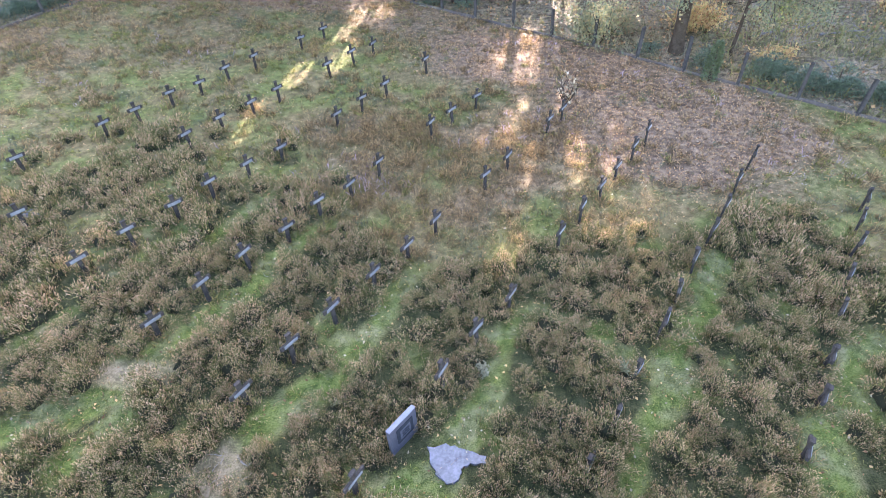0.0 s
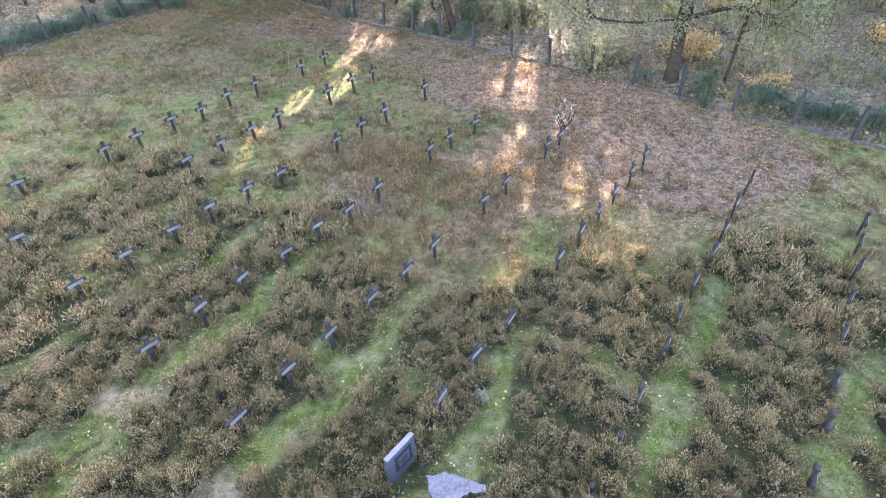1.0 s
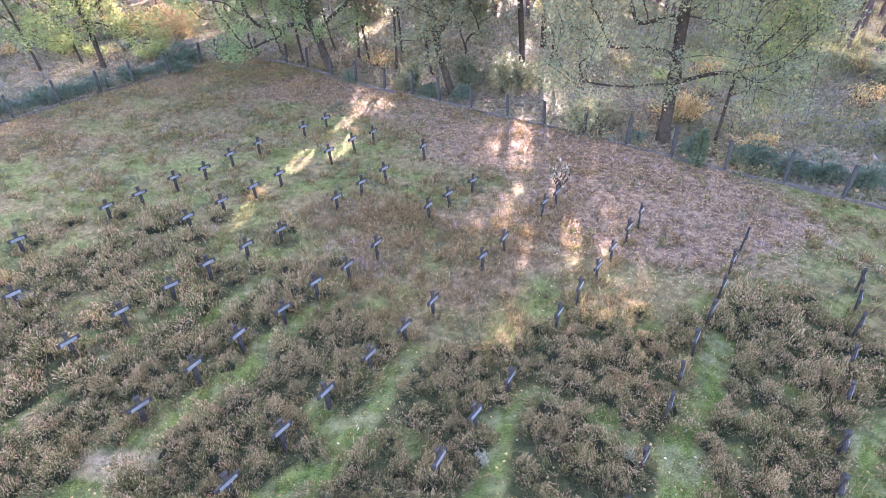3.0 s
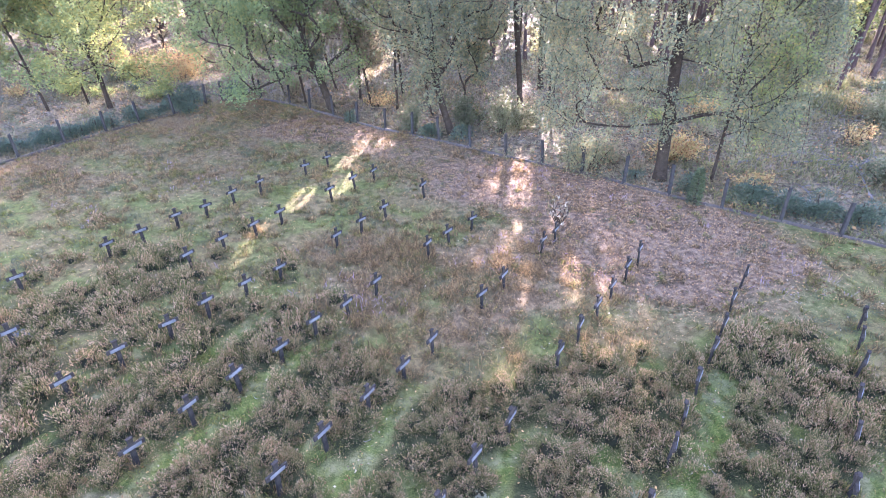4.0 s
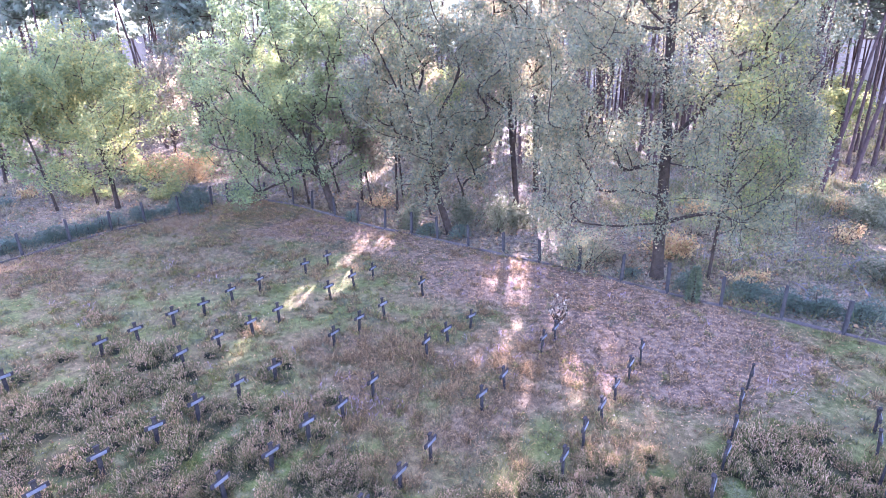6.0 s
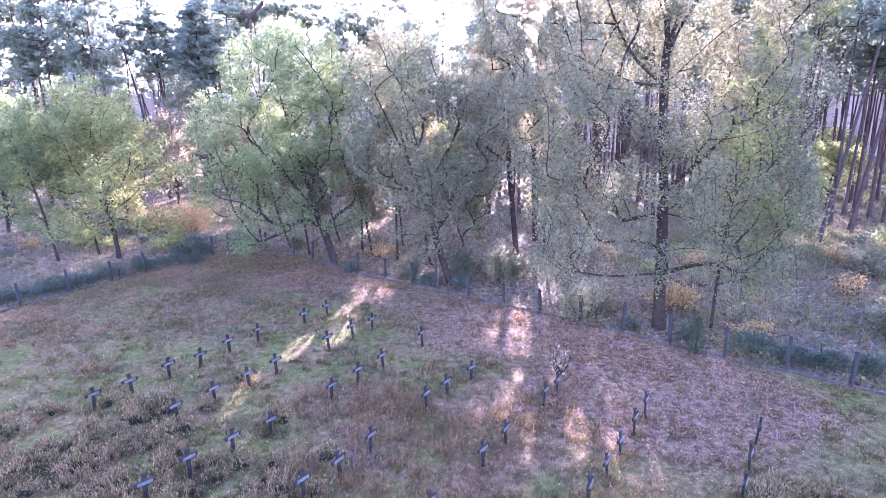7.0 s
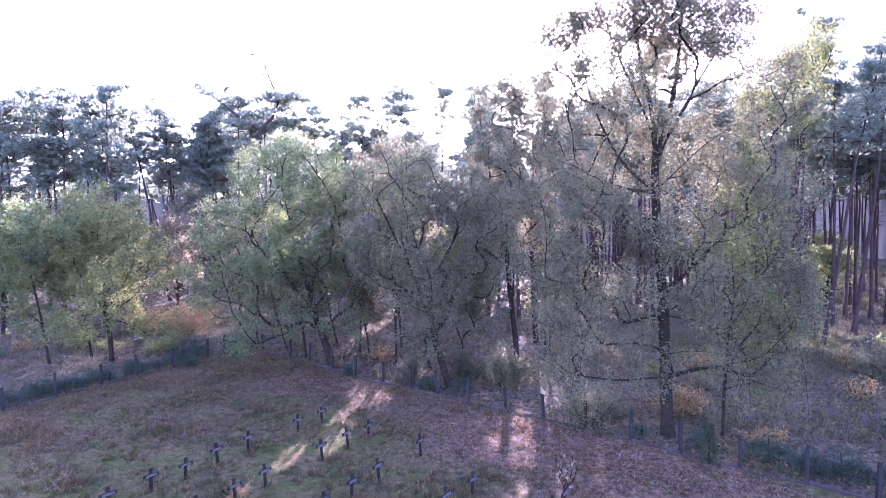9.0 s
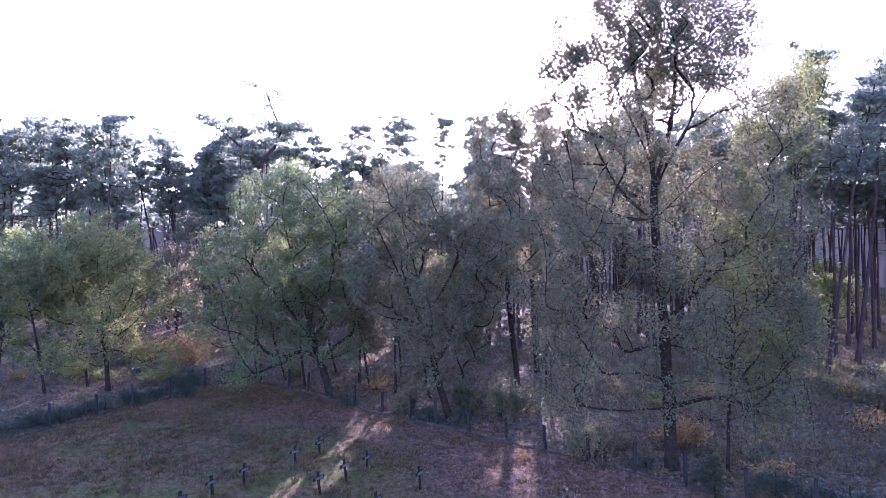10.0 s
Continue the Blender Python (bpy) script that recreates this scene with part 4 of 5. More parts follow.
for k, (x, y, h, m) in enumerate([(6.3, 32.6, 5.8, M_OAK), (-5.3, 35.4, 7.0, M_BROWN), (-2.7, 32.4, 7.5, M_OAK), (-8.6, 34.4, 5.5, M_OAK), (-12.6, 37.2, 6.0, M_OAK_GREEN), (-2.6, 36.5, 11.5, M_OAK_GREEN), (-4.4, 33.8, 6.0, M_BROWN), (-0.6, 31.4, 5.2, M_BROWN), (1.6, 31.2, 5.0, M_OAK), (-7.0, 37.0, 7.0, M_BROWN), (-10.4, 36.6, 6.2, M_OAK)]):
    broadleaf("young_tree", (x, y), bent(h, (0.3 - 0.2 * k, 0.1), 0.2, 9, 30 + k), 0.07,
              [((0.1, 0, h * 0.95), (1.7, 1.7, h * 0.28)), ((0.2, 0, h * 0.6), (1.4, 1.4, h * 0.2))], 130, 5600, 0.11, m, "thin young tree with drooping leafy twigs behind the fence", "tree", 40 + k)
for k, (x, y, h, m) in enumerate([(-27.5, 47.0, 9.5, M_OAK_YELLOW), (-34.0, 42.0, 9.0, M_OAK_GREEN), (-18.5, 50.0, 9.0, M_BROWN), (-37.0, 46.0, 11.0, M_OAK_YELLOW), (-22.8, 47.0, 9.0, M_BROWN), (-14.8, 52.5, 10.0, M_OAK_YELLOW), (-24.5, 54.0, 12.0, M_OAK), (-31.0, 51.0, 11.0, M_BROWN), (8.2, 60.0, 9.5, M_BROWN), (4.0, 54.0, 7.5, M_BROWN), (-2.8, 50.0, 9.0, M_BROWN), (0.6, 53.0, 8.0, M_OAK_YELLOW), (12.5, 63.0, 9.0, M_OAK), (20.5, 55.0, 8.5, M_BROWN), (36.0, 50.0, 5.5, M_OAK_YELLOW), (45.0, 62.0, 6.0, M_OAK_YELLOW)]):
    broadleaf("birch_tree", (x, y), bent(h, (0.3, 0.1), 0.25, 9, 50 + k), 0.11,
              [((0.1, 0, h * 0.82), (2.6, 2.6, h * 0.26)), ((0.2, 0, h * 0.5), (2.2, 2.2, h * 0.22))], 170, 6000, 0.15, m, "autumn tree with golden leaves at the forest edge", "tree", 60 + k)


# ---- bushes ----
def bush(name, at, size, n, leaf, mat, label, category, seed, stems=9):
    """A bush of many stems, with leaves spread round their upper parts."""
    r = np.random.default_rng(seed)
    lines, pts = [], []
    for k in range(stems):
        a, rho = r.uniform(0, 6.28), r.random() ** 0.5
        tip = np.array((math.cos(a) * rho * size[0], math.sin(a) * rho * size[1], size[2] * (1 - 0.45 * rho * rho) * r.uniform(0.8, 1.05)))
        root = tip * np.array((0.25, 0.25, 0))
        mid = (root + tip) / 2 + r.normal(size=3) * 0.06 * size[2]
        lines.append((np.array([root, mid, tip]), np.array((0.022, 0.015, 0.005))))
        for t in np.linspace(0.35, 1.0, 8):
            pts.append(root + (tip - root) * t)
    pts = np.array(pts)
    c = pts[r.integers(0, len(pts), n)] + r.normal(size=(n, 3)) * np.array(size) * 0.17
    c[:, 2] = np.abs(c[:, 2]) + 0.03
    thing = tagged(new(name), label, category)
    thing.location = (at[0], at[1], float(gz(at[0], at[1])) - 0.03)
    part("stem", mesh("stem", *tubes(lines, 4), M_BARK), thing)
    v, f = leaves(c, leaf * r.uniform(0.6, 1.3, n), r, 0.3, 1.9)
    part("foliage", mesh("foliage", v, f, mat), thing)
    return thing


def conifer_bush(at, size, n, label, seed, name="yew_bush", mat=None):
    r = np.random.default_rng(seed)
    a, b = r.uniform(0, 6.28, n), r.random(n)
    h = b ** 0.8
    rad = np.sqrt(np.clip(1 - h ** 2.2, 0.02, 1)) * r.uniform(0.55, 1.05, n)
    lump = r.integers(0, 6, n)
    off, sc = r.uniform(-0.55, 0.55, (6, 2)), r.uniform(0.45, 0.95, 6)
    tall = np.where(size[2] > 1.2, 1.0, sc)[lump] if size[2] > 1.2 else sc[lump]
    wide = 1.0 if size[2] > 1.2 else 0.62
    root = np.stack([(np.cos(a) * rad * wide + (off[lump, 0] if wide < 1 else 0)) * size[0], (np.sin(a) * rad * wide + (off[lump, 1] if wide < 1 else 0)) * size[1], h * size[2] * tall * 1.1], 1)
    way = np.stack([np.cos(a) * 0.8, np.sin(a) * 0.8, np.full(n, 0.75)], 1) + r.normal(size=(n, 3)) * 0.35
    v, f, _ = blades(root, way, r.uniform(0.06, 0.15, n), r.uniform(0.014, 0.03, n), np.full(n, 0.12), r)
    thing = tagged(new(name), label, "bush")
    thing.location = (at[0], at[1], float(gz(at[0], at[1])) - 0.04)
    part("stem", mesh("stem", *tubes([(np.array([(0, 0, 0), (0.02, 0, size[2] * 0.5), (0, 0.02, size[2] * 0.9)]), np.array((0.05, 0.035, 0.01)))], 6), M_BARK), thing)
    part("foliage", mesh("foliage", v, f, mat or M_YEW), thing)


for k, (x, y, a, b, h) in enumerate([(11.3, 18.3, 1.0, 0.55, 1.05), (12.2, 17.6, 0.7, 0.5, 0.95), (13.0, 17.2, 0.9, 0.55, 1.0), (14.0, 16.4, 0.9, 0.5, 0.95), (15.0, 15.4, 0.7, 0.5, 0.7),
                                     (9.6, 19.6, 0.5, 0.4, 0.75), (7.9, 21.0, 0.5, 0.35, 0.5), (-15.4, 32.9, 0.7, 0.6, 0.9), (-16.8, 34.2, 0.8, 0.6, 1.1), (-20.6, 27.4, 1.0, 0.7, 0.9), (-21.8, 25.8, 0.9, 0.7, 0.8)]):
    conifer_bush((x, y), (a, b, h), int(2300 * a * h / 0.9), "low dark green yew bush along the fence", 70 + k)
for k, (x, y, a, b, h) in enumerate([(-19.2, 29.6, 0.7, 0.5, 0.7), (-17.9, 31.2, 0.8, 0.6, 0.9), (-19.9, 28.4, 0.9, 0.6, 0.8), (-22.6, 24.0, 0.9, 0.7, 0.8), (-23.4, 22.4, 0.9, 0.7, 0.8), (-16.2, 35.6, 1.0, 0.7, 1.2), (-14.0, 37.0, 0.9, 0.7, 1.1), (-0.6, 27.3, 0.7, 0.45, 0.9), (-5.2, 30.1, 0.45, 0.4, 0.9), (0.9, 26.7, 0.6, 0.4, 0.8)]):
    conifer_bush((x, y), (a, b, h), int(2300 * a * h / 0.9), "low dark green yew bush along the fence", 82 + k)
r_y = np.random.default_rng(73)
for k in range(20):
    t = (k + r_y.uniform(-0.3, 0.3)) / 19 * (len(FENCE_L) - 1)
    if k % 4 == 2:
        continue
    i = int(min(max(t, 0), len(FENCE_L) - 1.001))
    p, q = np.array(FENCE_L[i]), np.array(FENCE_L[i + 1])
    x, y = p + (q - p) * (t - i) + np.array((-0.89, 0.46)) * r_y.uniform(0.5, 1.3)
    conifer_bush((x, y), (r_y.uniform(0.5, 0.9), r_y.uniform(0.5, 0.8), r_y.uniform(0.45, 0.95)), 1000, "feathery blue-green evergreen shrub behind the fence", 700 + k, "evergreen_shrub")
conifer_bush((9.35, 18.55), (0.24, 0.24, 1.3), 2000, "small columnar juniper by the fence", 90, "juniper", M_JUNIPER)

for k, (x, y, s, n, m, lab) in enumerate([(1.6, 29.0, (1.0, 0.8, 1.7), 1600, M_SILVER, "pale sunlit bush with small leaves behind the fence"), (3.0, 27.6, (1.0, 0.8, 1.9), 1500, M_SILVER, "pale sunlit bush with small leaves behind the fence"),
                                          (4.2, 28.4, (1.0, 0.8, 1.5), 1200, M_SILVER, "pale sunlit bush with small leaves behind the fence"), (-1.6, 28.9, (0.8, 0.7, 1.6), 1100, M_SILVER, "thin pale bush at the fence"),
                                          (6.1, 22.1, (1.2, 0.9, 1.7), 1100, M_OAK, "straggly thin-leaved bush at the fence"), (4.0, 17.0, (0.40, 0.40, 1.1), 70, M_PALELEAF, "small thin autumn shrub among the graves"),
                                          (22.6, 27.6, (1.3, 1.1, 1.5), 1700, M_SILVER, "silvery bush on the clearing beyond the fence"), (24.0, 29.0, (1.0, 1.0, 1.2), 1100, M_SILVER, "silvery bush on the clearing beyond the fence")]):
    bush("bush", (x, y), s, int(n * 1.9), 0.065, m, lab, "bush", 200 + k, 14)
for k, (x, y, s, n, m, lab) in enumerate([(17.6, 19.6, (1.1, 0.9, 1.2), 1300, M_SILVER, "silvery bush on the clearing beyond the fence"), (-23.0, 43.0, (2.2, 1.5, 2.0), 2600, M_BRACKEN, "golden sunlit bracken thicket at the forest edge"),
                                          (-19.6, 42.0, (1.8, 1.4, 1.6), 2000, M_BRACKEN, "golden sunlit bracken thicket at the forest edge"), (-20.5, 46.0, (2.0, 1.4, 2.2), 1800, M_BRACKEN, "rust coloured bracken thicket at the forest edge"),
                                          (-26.0, 38.5, (1.6, 1.2, 1.1), 1400, M_OAK_YELLOW, "low yellow-green undergrowth behind the fence"), (-19.0, 36.8, (1.2, 0.9, 0.9), 1000, M_OAK_YELLOW, "low yellow-green undergrowth behind the fence"),
                                          (10.5, 23.5, (1.2, 0.9, 1.2), 1200, M_BRACKEN, "orange bracken beside the oak trunk"), (7.0, 23.4, (1.1, 0.9, 1.1), 1000, M_BROWN, "brown undergrowth beside the oak trunk"),
                                          (20.0, 34.0, (2.0, 1.6, 1.6), 1800, M_OAK_YELLOW, "yellow-green undergrowth under the pines"), (24.5, 41.0, (2.2, 1.6, 1.4), 1600, M_OAK_YELLOW, "yellow-green undergrowth under the pines"),
                                          (30.0, 34.0, (1.6, 1.4, 1.2), 1400, M_OAK_GREEN, "green undergrowth under the pines"), (-10.0, 37.0, (1.0, 0.9, 1.2), 900, M_BROWN, "brown-leaved undergrowth behind the fence")]):
    bush("bush", (x, y), s, int(n * 1.9), 0.065, m, lab, "bush", 210 + k, 14)

r_u = np.random.default_rng(91)
for k in range(64):
    if k < 48:
        x, y = r_u.uniform(11, 32), r_u.uniform(15, 36)
    elif k < 56:
        x, y = r_u.uniform(-30, -17), r_u.uniform(35, 46)
    else:
        x, y = r_u.uniform(-10, 9), r_u.uniform(26, 42)
    if inside(x, y) > -1.6:
        continue
    m, lab = ((M_SILVER, "low silvery scrub beyond the fence"), (M_BROWN, "low brown scrub beyond the fence"), (M_OAK_YELLOW, "low yellow-green scrub beyond the fence"), (M_BRACKEN, "low rusty bracken beyond the fence"),
              (M_YEW, "low dark green scrub beyond the fence"))[k % 5]
    bush("bush", (x, y), (r_u.uniform(0.5, 1.3), r_u.uniform(0.5, 1.1), r_u.uniform(0.4, 1.0)), 620, 0.065, m, lab, "bush", 260 + k, 12)

# ---- fence ----
r_f = random.Random(5)
POSTS = []
for k in range(5):
    bm = box(0.12, 0.11, 1.28, (0, 0, -0.08), 0.012, 0.006, 50 + k)
    for v in bm.verts:
        if v.co.z > 1.0:
            v.co.z += 0.03 * math.sin(k * 2.1 + v.co.x * 20)
    POSTS.append(done(bm, "post", M_POST))


def fence(points, label):
    thing = tagged(new("fence"), label, "fence")
    P = []
    for i, (x, y) in enumerate(points):
        z = float(gz(x, y))
        k = part("post", POSTS[i % 5], thing, at=pose(x, y, z, r_f.uniform(-3, 3), r_f.uniform(-3, 3), r_f.uniform(0, 90)) @ Matrix.Diagonal((1, 1, r_f.uniform(0.93, 1.06), 1)))
        P.append((x, y, z))
    P = np.array(P)
    for h in (0.22, 0.42, 0.62, 0.84, 1.05):
        q = []
        for a, b in zip(P[:-1], P[1:]):
            for t in (0, 0.33, 0.67):
                q.append(a + (b - a) * t + np.array((0, 0, h - 0.06 * t * (1 - t) * 4 * r_f.random())))
        q.append(P[-1] + np.array((0, 0, h)))
        part("wire", mesh("wire", *tubes([(np.array(q), np.full(len(q), 0.0015))], 3), M_WIRE), thing)
    for a, b in zip(P[:-1], P[1:]):
        d = b - a
        L = float(np.linalg.norm(d))
        m = (a + b) / 2
        bm = box(L * 0.985, 0.05, 0.16, (0, 0, -0.06), 0.01, 0.008, int(L * 1e5) % 997)
        part("base_board", done(bm, "base_board", M_BOARD), thing, at=pose(m[0], m[1] - 0.05, m[2] + r_f.uniform(-0.02, 0.02), 0, 0, math.degrees(math.atan2(d[1], d[0]))))
    return thing


fence(FENCE_L, "wire fence with weathered grey posts in front of dark shrubs")
fence(FENCE_R, "wire fence with weathered grey posts and a dark base board")

# ---- grave crosses ----
CROSSES = {0: (3.59, 6.09, 7.22, 8.47, 9.61, 10.82, 12.06, 14.44, 15.73), 1: (2.39, 7.17, 8.38, 9.63, 10.73, 13.18, 14.5, 15.63),
           2: (2.4, 3.56, 4.8, 5.87, 7.06, 8.26, 10.59, 11.74, 13.05, 15.3), 3: (2.28, 3.5, 4.65, 5.81, 6.91, 8.05, 9.17, 11.63, 12.75, 14.1),
           4: (2.3, 3.43, 4.59, 5.81, 6.99, 8.08, 10.33, 11.53, 13.88, 14.9), 5: (2.22, 4.58, 5.72, 6.94, 9.18, 10.39, 11.65, 12.65, 13.85, 14.96),
           6: (4.72, 5.78, 6.9, 7.97, 9.09, 10.15, 11.3, 12.5, 13.8, 15.1), 7: (6.8, 8.09, 9.07, 10.26, 11.36, 12.66, 13.78, 14.86)}


def cross_meshes(seed, h):
    r = random.Random(seed)
    stem = box(0.10, 0.05, h + 0.15, (0, 0, -0.15), 0.008, 0.004, seed)
    arm_l = 0.48 + r.uniform(-0.025, 0.025)
    arm = box(arm_l, 0.052, 0.108, (0, -0.012, h - 0.255), 0.008, 0.004, seed + 1)
    plate = box(arm_l * 0.70, 0.012, 0.080, (0, -0.046, h - 0.241), 0.003, 0.0, seed + 2)
    cap = box(0.13, 0.075, 0.022, (0, 0, h + 0.001), 0.006, 0.003, seed + 3)
    return done(stem, "stem", M_WOOD), done(arm, "arm", M_WOOD), done(plate, "plate", M_PLATE), done(cap, "cap", M_WOOD)


CROSS_KINDS = [cross_meshes(300 + 7 * k, 0.70 + 0.035 * k) for k in range(4)]
FACE = math.degrees(math.atan2(RD[1], RD[0]))
r_c = random.Random(21)
cross_at = []
for row, line in CROSSES.items():
    for s in line:
        # the place of the arm's middle leans a little with the stem
        x, y = xy(s, ROW_U[row])
        kind = CROSS_KINDS[r_c.randrange(4)]
        c = tagged(new("grave_cross"), "weathered dark wooden grave cross with name plate in heather" if y < 12 else
                   "weathered dark wooden grave cross with name plate in dry grass", "grave cross", "rows of grave crosses")
        sunk = 0.42 if row == 6 and s < 7.5 else 0.2 if row == 7 and s < 9.5 else 0.0
        c.matrix_basis = pose(x, y, float(gz(x, y)) - sunk, r_c.uniform(-5, 5), r_c.uniform(-4, 4), FACE + r_c.uniform(-7, 7))
        cross_at.append((x, y))
        part("stem", kind[0], c)
        arm = part("arm", kind[1], c)
        part("plate", kind[2], arm, "pale blue-grey name plate")
        part("cap", kind[3], c)
cross_at = np.array(cross_at)

# ---- memorial stone and ground slab ----
sx, sy = -0.83, 4.72
stone = tagged(new("gravestone"), "upright grey gravestone with dark framed inset in the heather", "gravestone")
stone.matrix_basis = pose(sx, sy, float(gz(sx, sy)), -2, 0, FACE - 4)
part("slab", done(box(0.62, 0.085, 0.80, (0, 0, -0.12), 0.012, 0.004, 1), "slab", M_STONE), stone)
part("top_edge", done(box(0.63, 0.092, 0.02, (0, 0, 0.682), 0.006, 0.002, 2), "top_edge", M_PALE), stone, "pale top edge")
inset = part("inset_frame", done(box(0.38, 0.02, 0.38, (0.02, -0.046, 0.20), 0.004, 0.0, 3), "inset_frame", M_INSET), stone, "dark framed inset")
part("inset_panel", done(box(0.24, 0.012, 0.24, (0.02, -0.056, 0.27), 0.003, 0.0, 4), "inset_panel", M_STONE), inset)
for k in range(4):
    part("text_bar", done(box(0.18 - 0.03 * (k % 2), 0.006, 0.022, (0.02, -0.064, 0.315 + 0.045 * k), 0.001, 0.0, 5), "text_bar", M_INSET), inset)

bm = bmesh.new()
outline = [(-0.42, 0.40), (-0.05, 0.42), (0.26, 0.26), (0.64, 0.04), (0.60, -0.12), (0.34, -0.06), (0.14, -0.14), (0.08, -0.36), (-0.10, -0.42), (-0.30, -0.26), (-0.40, 0.0)]
r_s = random.Random(8)
ring = []
for (x, y), (x2, y2) in zip(outline, outline[1:] + outline[:1]):
    for t in (0.0, 0.25, 0.5, 0.75):
        ring.append(bm.verts.new((x + (x2 - x) * t + r_s.uniform(-0.028, 0.028), y + (y2 - y) * t + r_s.uniform(-0.028, 0.028), 0.05 + r_s.uniform(-0.008, 0.008))))
f0 = bm.faces.new(ring)
ext = bmesh.ops.extrude_face_region(bm, geom=[f0])
for v in ext["geom"]:
    if isinstance(v, bmesh.types.BMVert):
        v.co.z -= 0.12
bmesh.ops.recalc_face_normals(bm, faces=bm.faces[:])
slab = tagged(new("ground_slab", done(bm, "ground_slab", M_SLAB)), "broken pale stone slab lying flat among moss and heather", "slab")
slab.matrix_basis = pose(-0.02, 4.30, float(gz(0, 4.3)) + 0.01, 0, 0, 8) @ Matrix.Diagonal((0.86, 0.82, 1, 1))


# ---- heather ----
def heather_mesh(seed, rad, high, n, fine):
    """One plant: several low mounds of upright sprigs over a twiggy core painted shade-dark."""
    r = np.random.default_rng(seed)
    mounds = [(r.uniform(-0.45, 0.45) * rad, r.uniform(-0.45, 0.45) * rad, r.uniform(0.5, 0.8) * rad, r.uniform(0.65, 1.1) * high) for _ in range(4)]
    mounds.append((0, 0, 0.85 * rad, 0.9 * high))
    mo = np.array(mounds)
    nc = 46
    pick = r.integers(0, 5, nc)
    a, rho = r.uniform(0, 6.28, nc), r.random(nc) ** 0.45
    cx, cy = mo[pick, 0] + np.cos(a) * rho * mo[pick, 2], mo[pick, 1] + np.sin(a) * rho * mo[pick, 2]
    ch, cw = r.uniform(0.62, 1.18, nc), r.uniform(0.03, 0.065, nc)
    c = r.integers(0, nc, n)
    dx, dy = r.normal(size=n) * cw[c], r.normal(size=n) * cw[c]
    px, py = cx[c] + dx, cy[c] + dy
    top = np.zeros(n)
    for mx, my, mr, mh in mounds:
        d = np.hypot(cx[c] - mx, cy[c] - my) / mr
        top = np.maximum(top, mh * np.clip(1 - d ** 2.4, 0.06, 1) ** 0.8)
    top = top * ch[c] * np.clip(1 - (dx ** 2 + dy ** 2) / 0.016, 0.35, 1)
    root = np.stack([px, py, np.maximum(0.0, top - 0.05) * r.uniform(0.55, 1.0, n)], 1)
    way = np.stack([cx[c] * 0.7 / rad * 0.5 + dx * 3, cy[c] * 0.7 / rad * 0.5 + dy * 3, np.full(n, 1.0)], 1) + r.normal(size=(n, 3)) * 0.33
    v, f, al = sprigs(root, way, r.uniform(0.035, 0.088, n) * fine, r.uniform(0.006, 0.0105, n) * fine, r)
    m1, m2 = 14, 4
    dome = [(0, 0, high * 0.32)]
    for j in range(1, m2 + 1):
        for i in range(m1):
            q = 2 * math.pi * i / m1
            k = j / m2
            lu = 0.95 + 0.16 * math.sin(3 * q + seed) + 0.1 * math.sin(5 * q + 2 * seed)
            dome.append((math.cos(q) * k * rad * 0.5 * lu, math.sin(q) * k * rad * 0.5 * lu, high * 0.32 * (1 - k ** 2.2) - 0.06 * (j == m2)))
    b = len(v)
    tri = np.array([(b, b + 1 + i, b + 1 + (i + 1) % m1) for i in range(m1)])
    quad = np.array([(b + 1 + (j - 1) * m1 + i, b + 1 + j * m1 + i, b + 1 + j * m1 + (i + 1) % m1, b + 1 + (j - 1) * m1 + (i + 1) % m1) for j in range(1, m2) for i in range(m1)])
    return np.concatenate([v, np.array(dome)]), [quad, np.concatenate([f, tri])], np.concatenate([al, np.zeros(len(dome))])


KINDS = [heather_mesh(400 + k, 0.38 + 0.04 * (k % 4), 0.36 + 0.07 * (k % 3), 1050, 1.38) for k in range(8)]
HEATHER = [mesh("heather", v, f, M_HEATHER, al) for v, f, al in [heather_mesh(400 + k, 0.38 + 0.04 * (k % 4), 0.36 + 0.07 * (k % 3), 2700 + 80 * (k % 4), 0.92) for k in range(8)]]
spots = [(-9.5, 15.3), (-9.1, 15.0), (-8.8, 15.5), (-9.8, 13.6), (-9.3, 13.9), (-10.2, 14.0), (-5.0, 14.6), (-4.7, 14.3), (-3.1, 12.6), (-7.3, 13.2), (-11.9, 15.0), (-7.0, 16.9), (-12.6, 17.8)]
cand = np.stack([rng.uniform(-16, 15, 26000), rng.uniform(0.2, 19, 26000)], 1)
hz = zones(cand[:, 0], cand[:, 1])[0] * (trail_gap(cand[:, 0], cand[:, 1]) > 0.16)
view = np.abs(cand[:, 0]) < 4.0 + 0.95 * cand[:, 1]
for (x, y), w in zip(cand[view], hz[view]):
    if w < 0.25 + 0.6 * rng.random():
        continue
    if spots and np.min((np.array(spots)[:, 0] - x) ** 2 + (np.array(spots)[:, 1] - y) ** 2) < rng.uniform(0.40, 0.66) ** 2:
        continue
    if math.hypot(x + 0.02, y - 4.28) < 0.62 or math.hypot((x + 0.62), (y - 4.50)) < 0.36:
        continue
    ds = (cross_at[:, 0] - x + 0.12 * RN[0]) ** 2 + (cross_at[:, 1] - y + 0.12 * RN[1]) ** 2
    if ds.min() < (0.36 if x * RN[0] + y * RN[1] < -4.5 else 0.2) ** 2:
        continue
    spots.append((x, y))
spots = np.array(spots)
order = np.argsort(np.hypot(spots[:, 0], spots[:, 1]))
far_v, far_q, far_t, far_a, base = [], [], [], [], 0
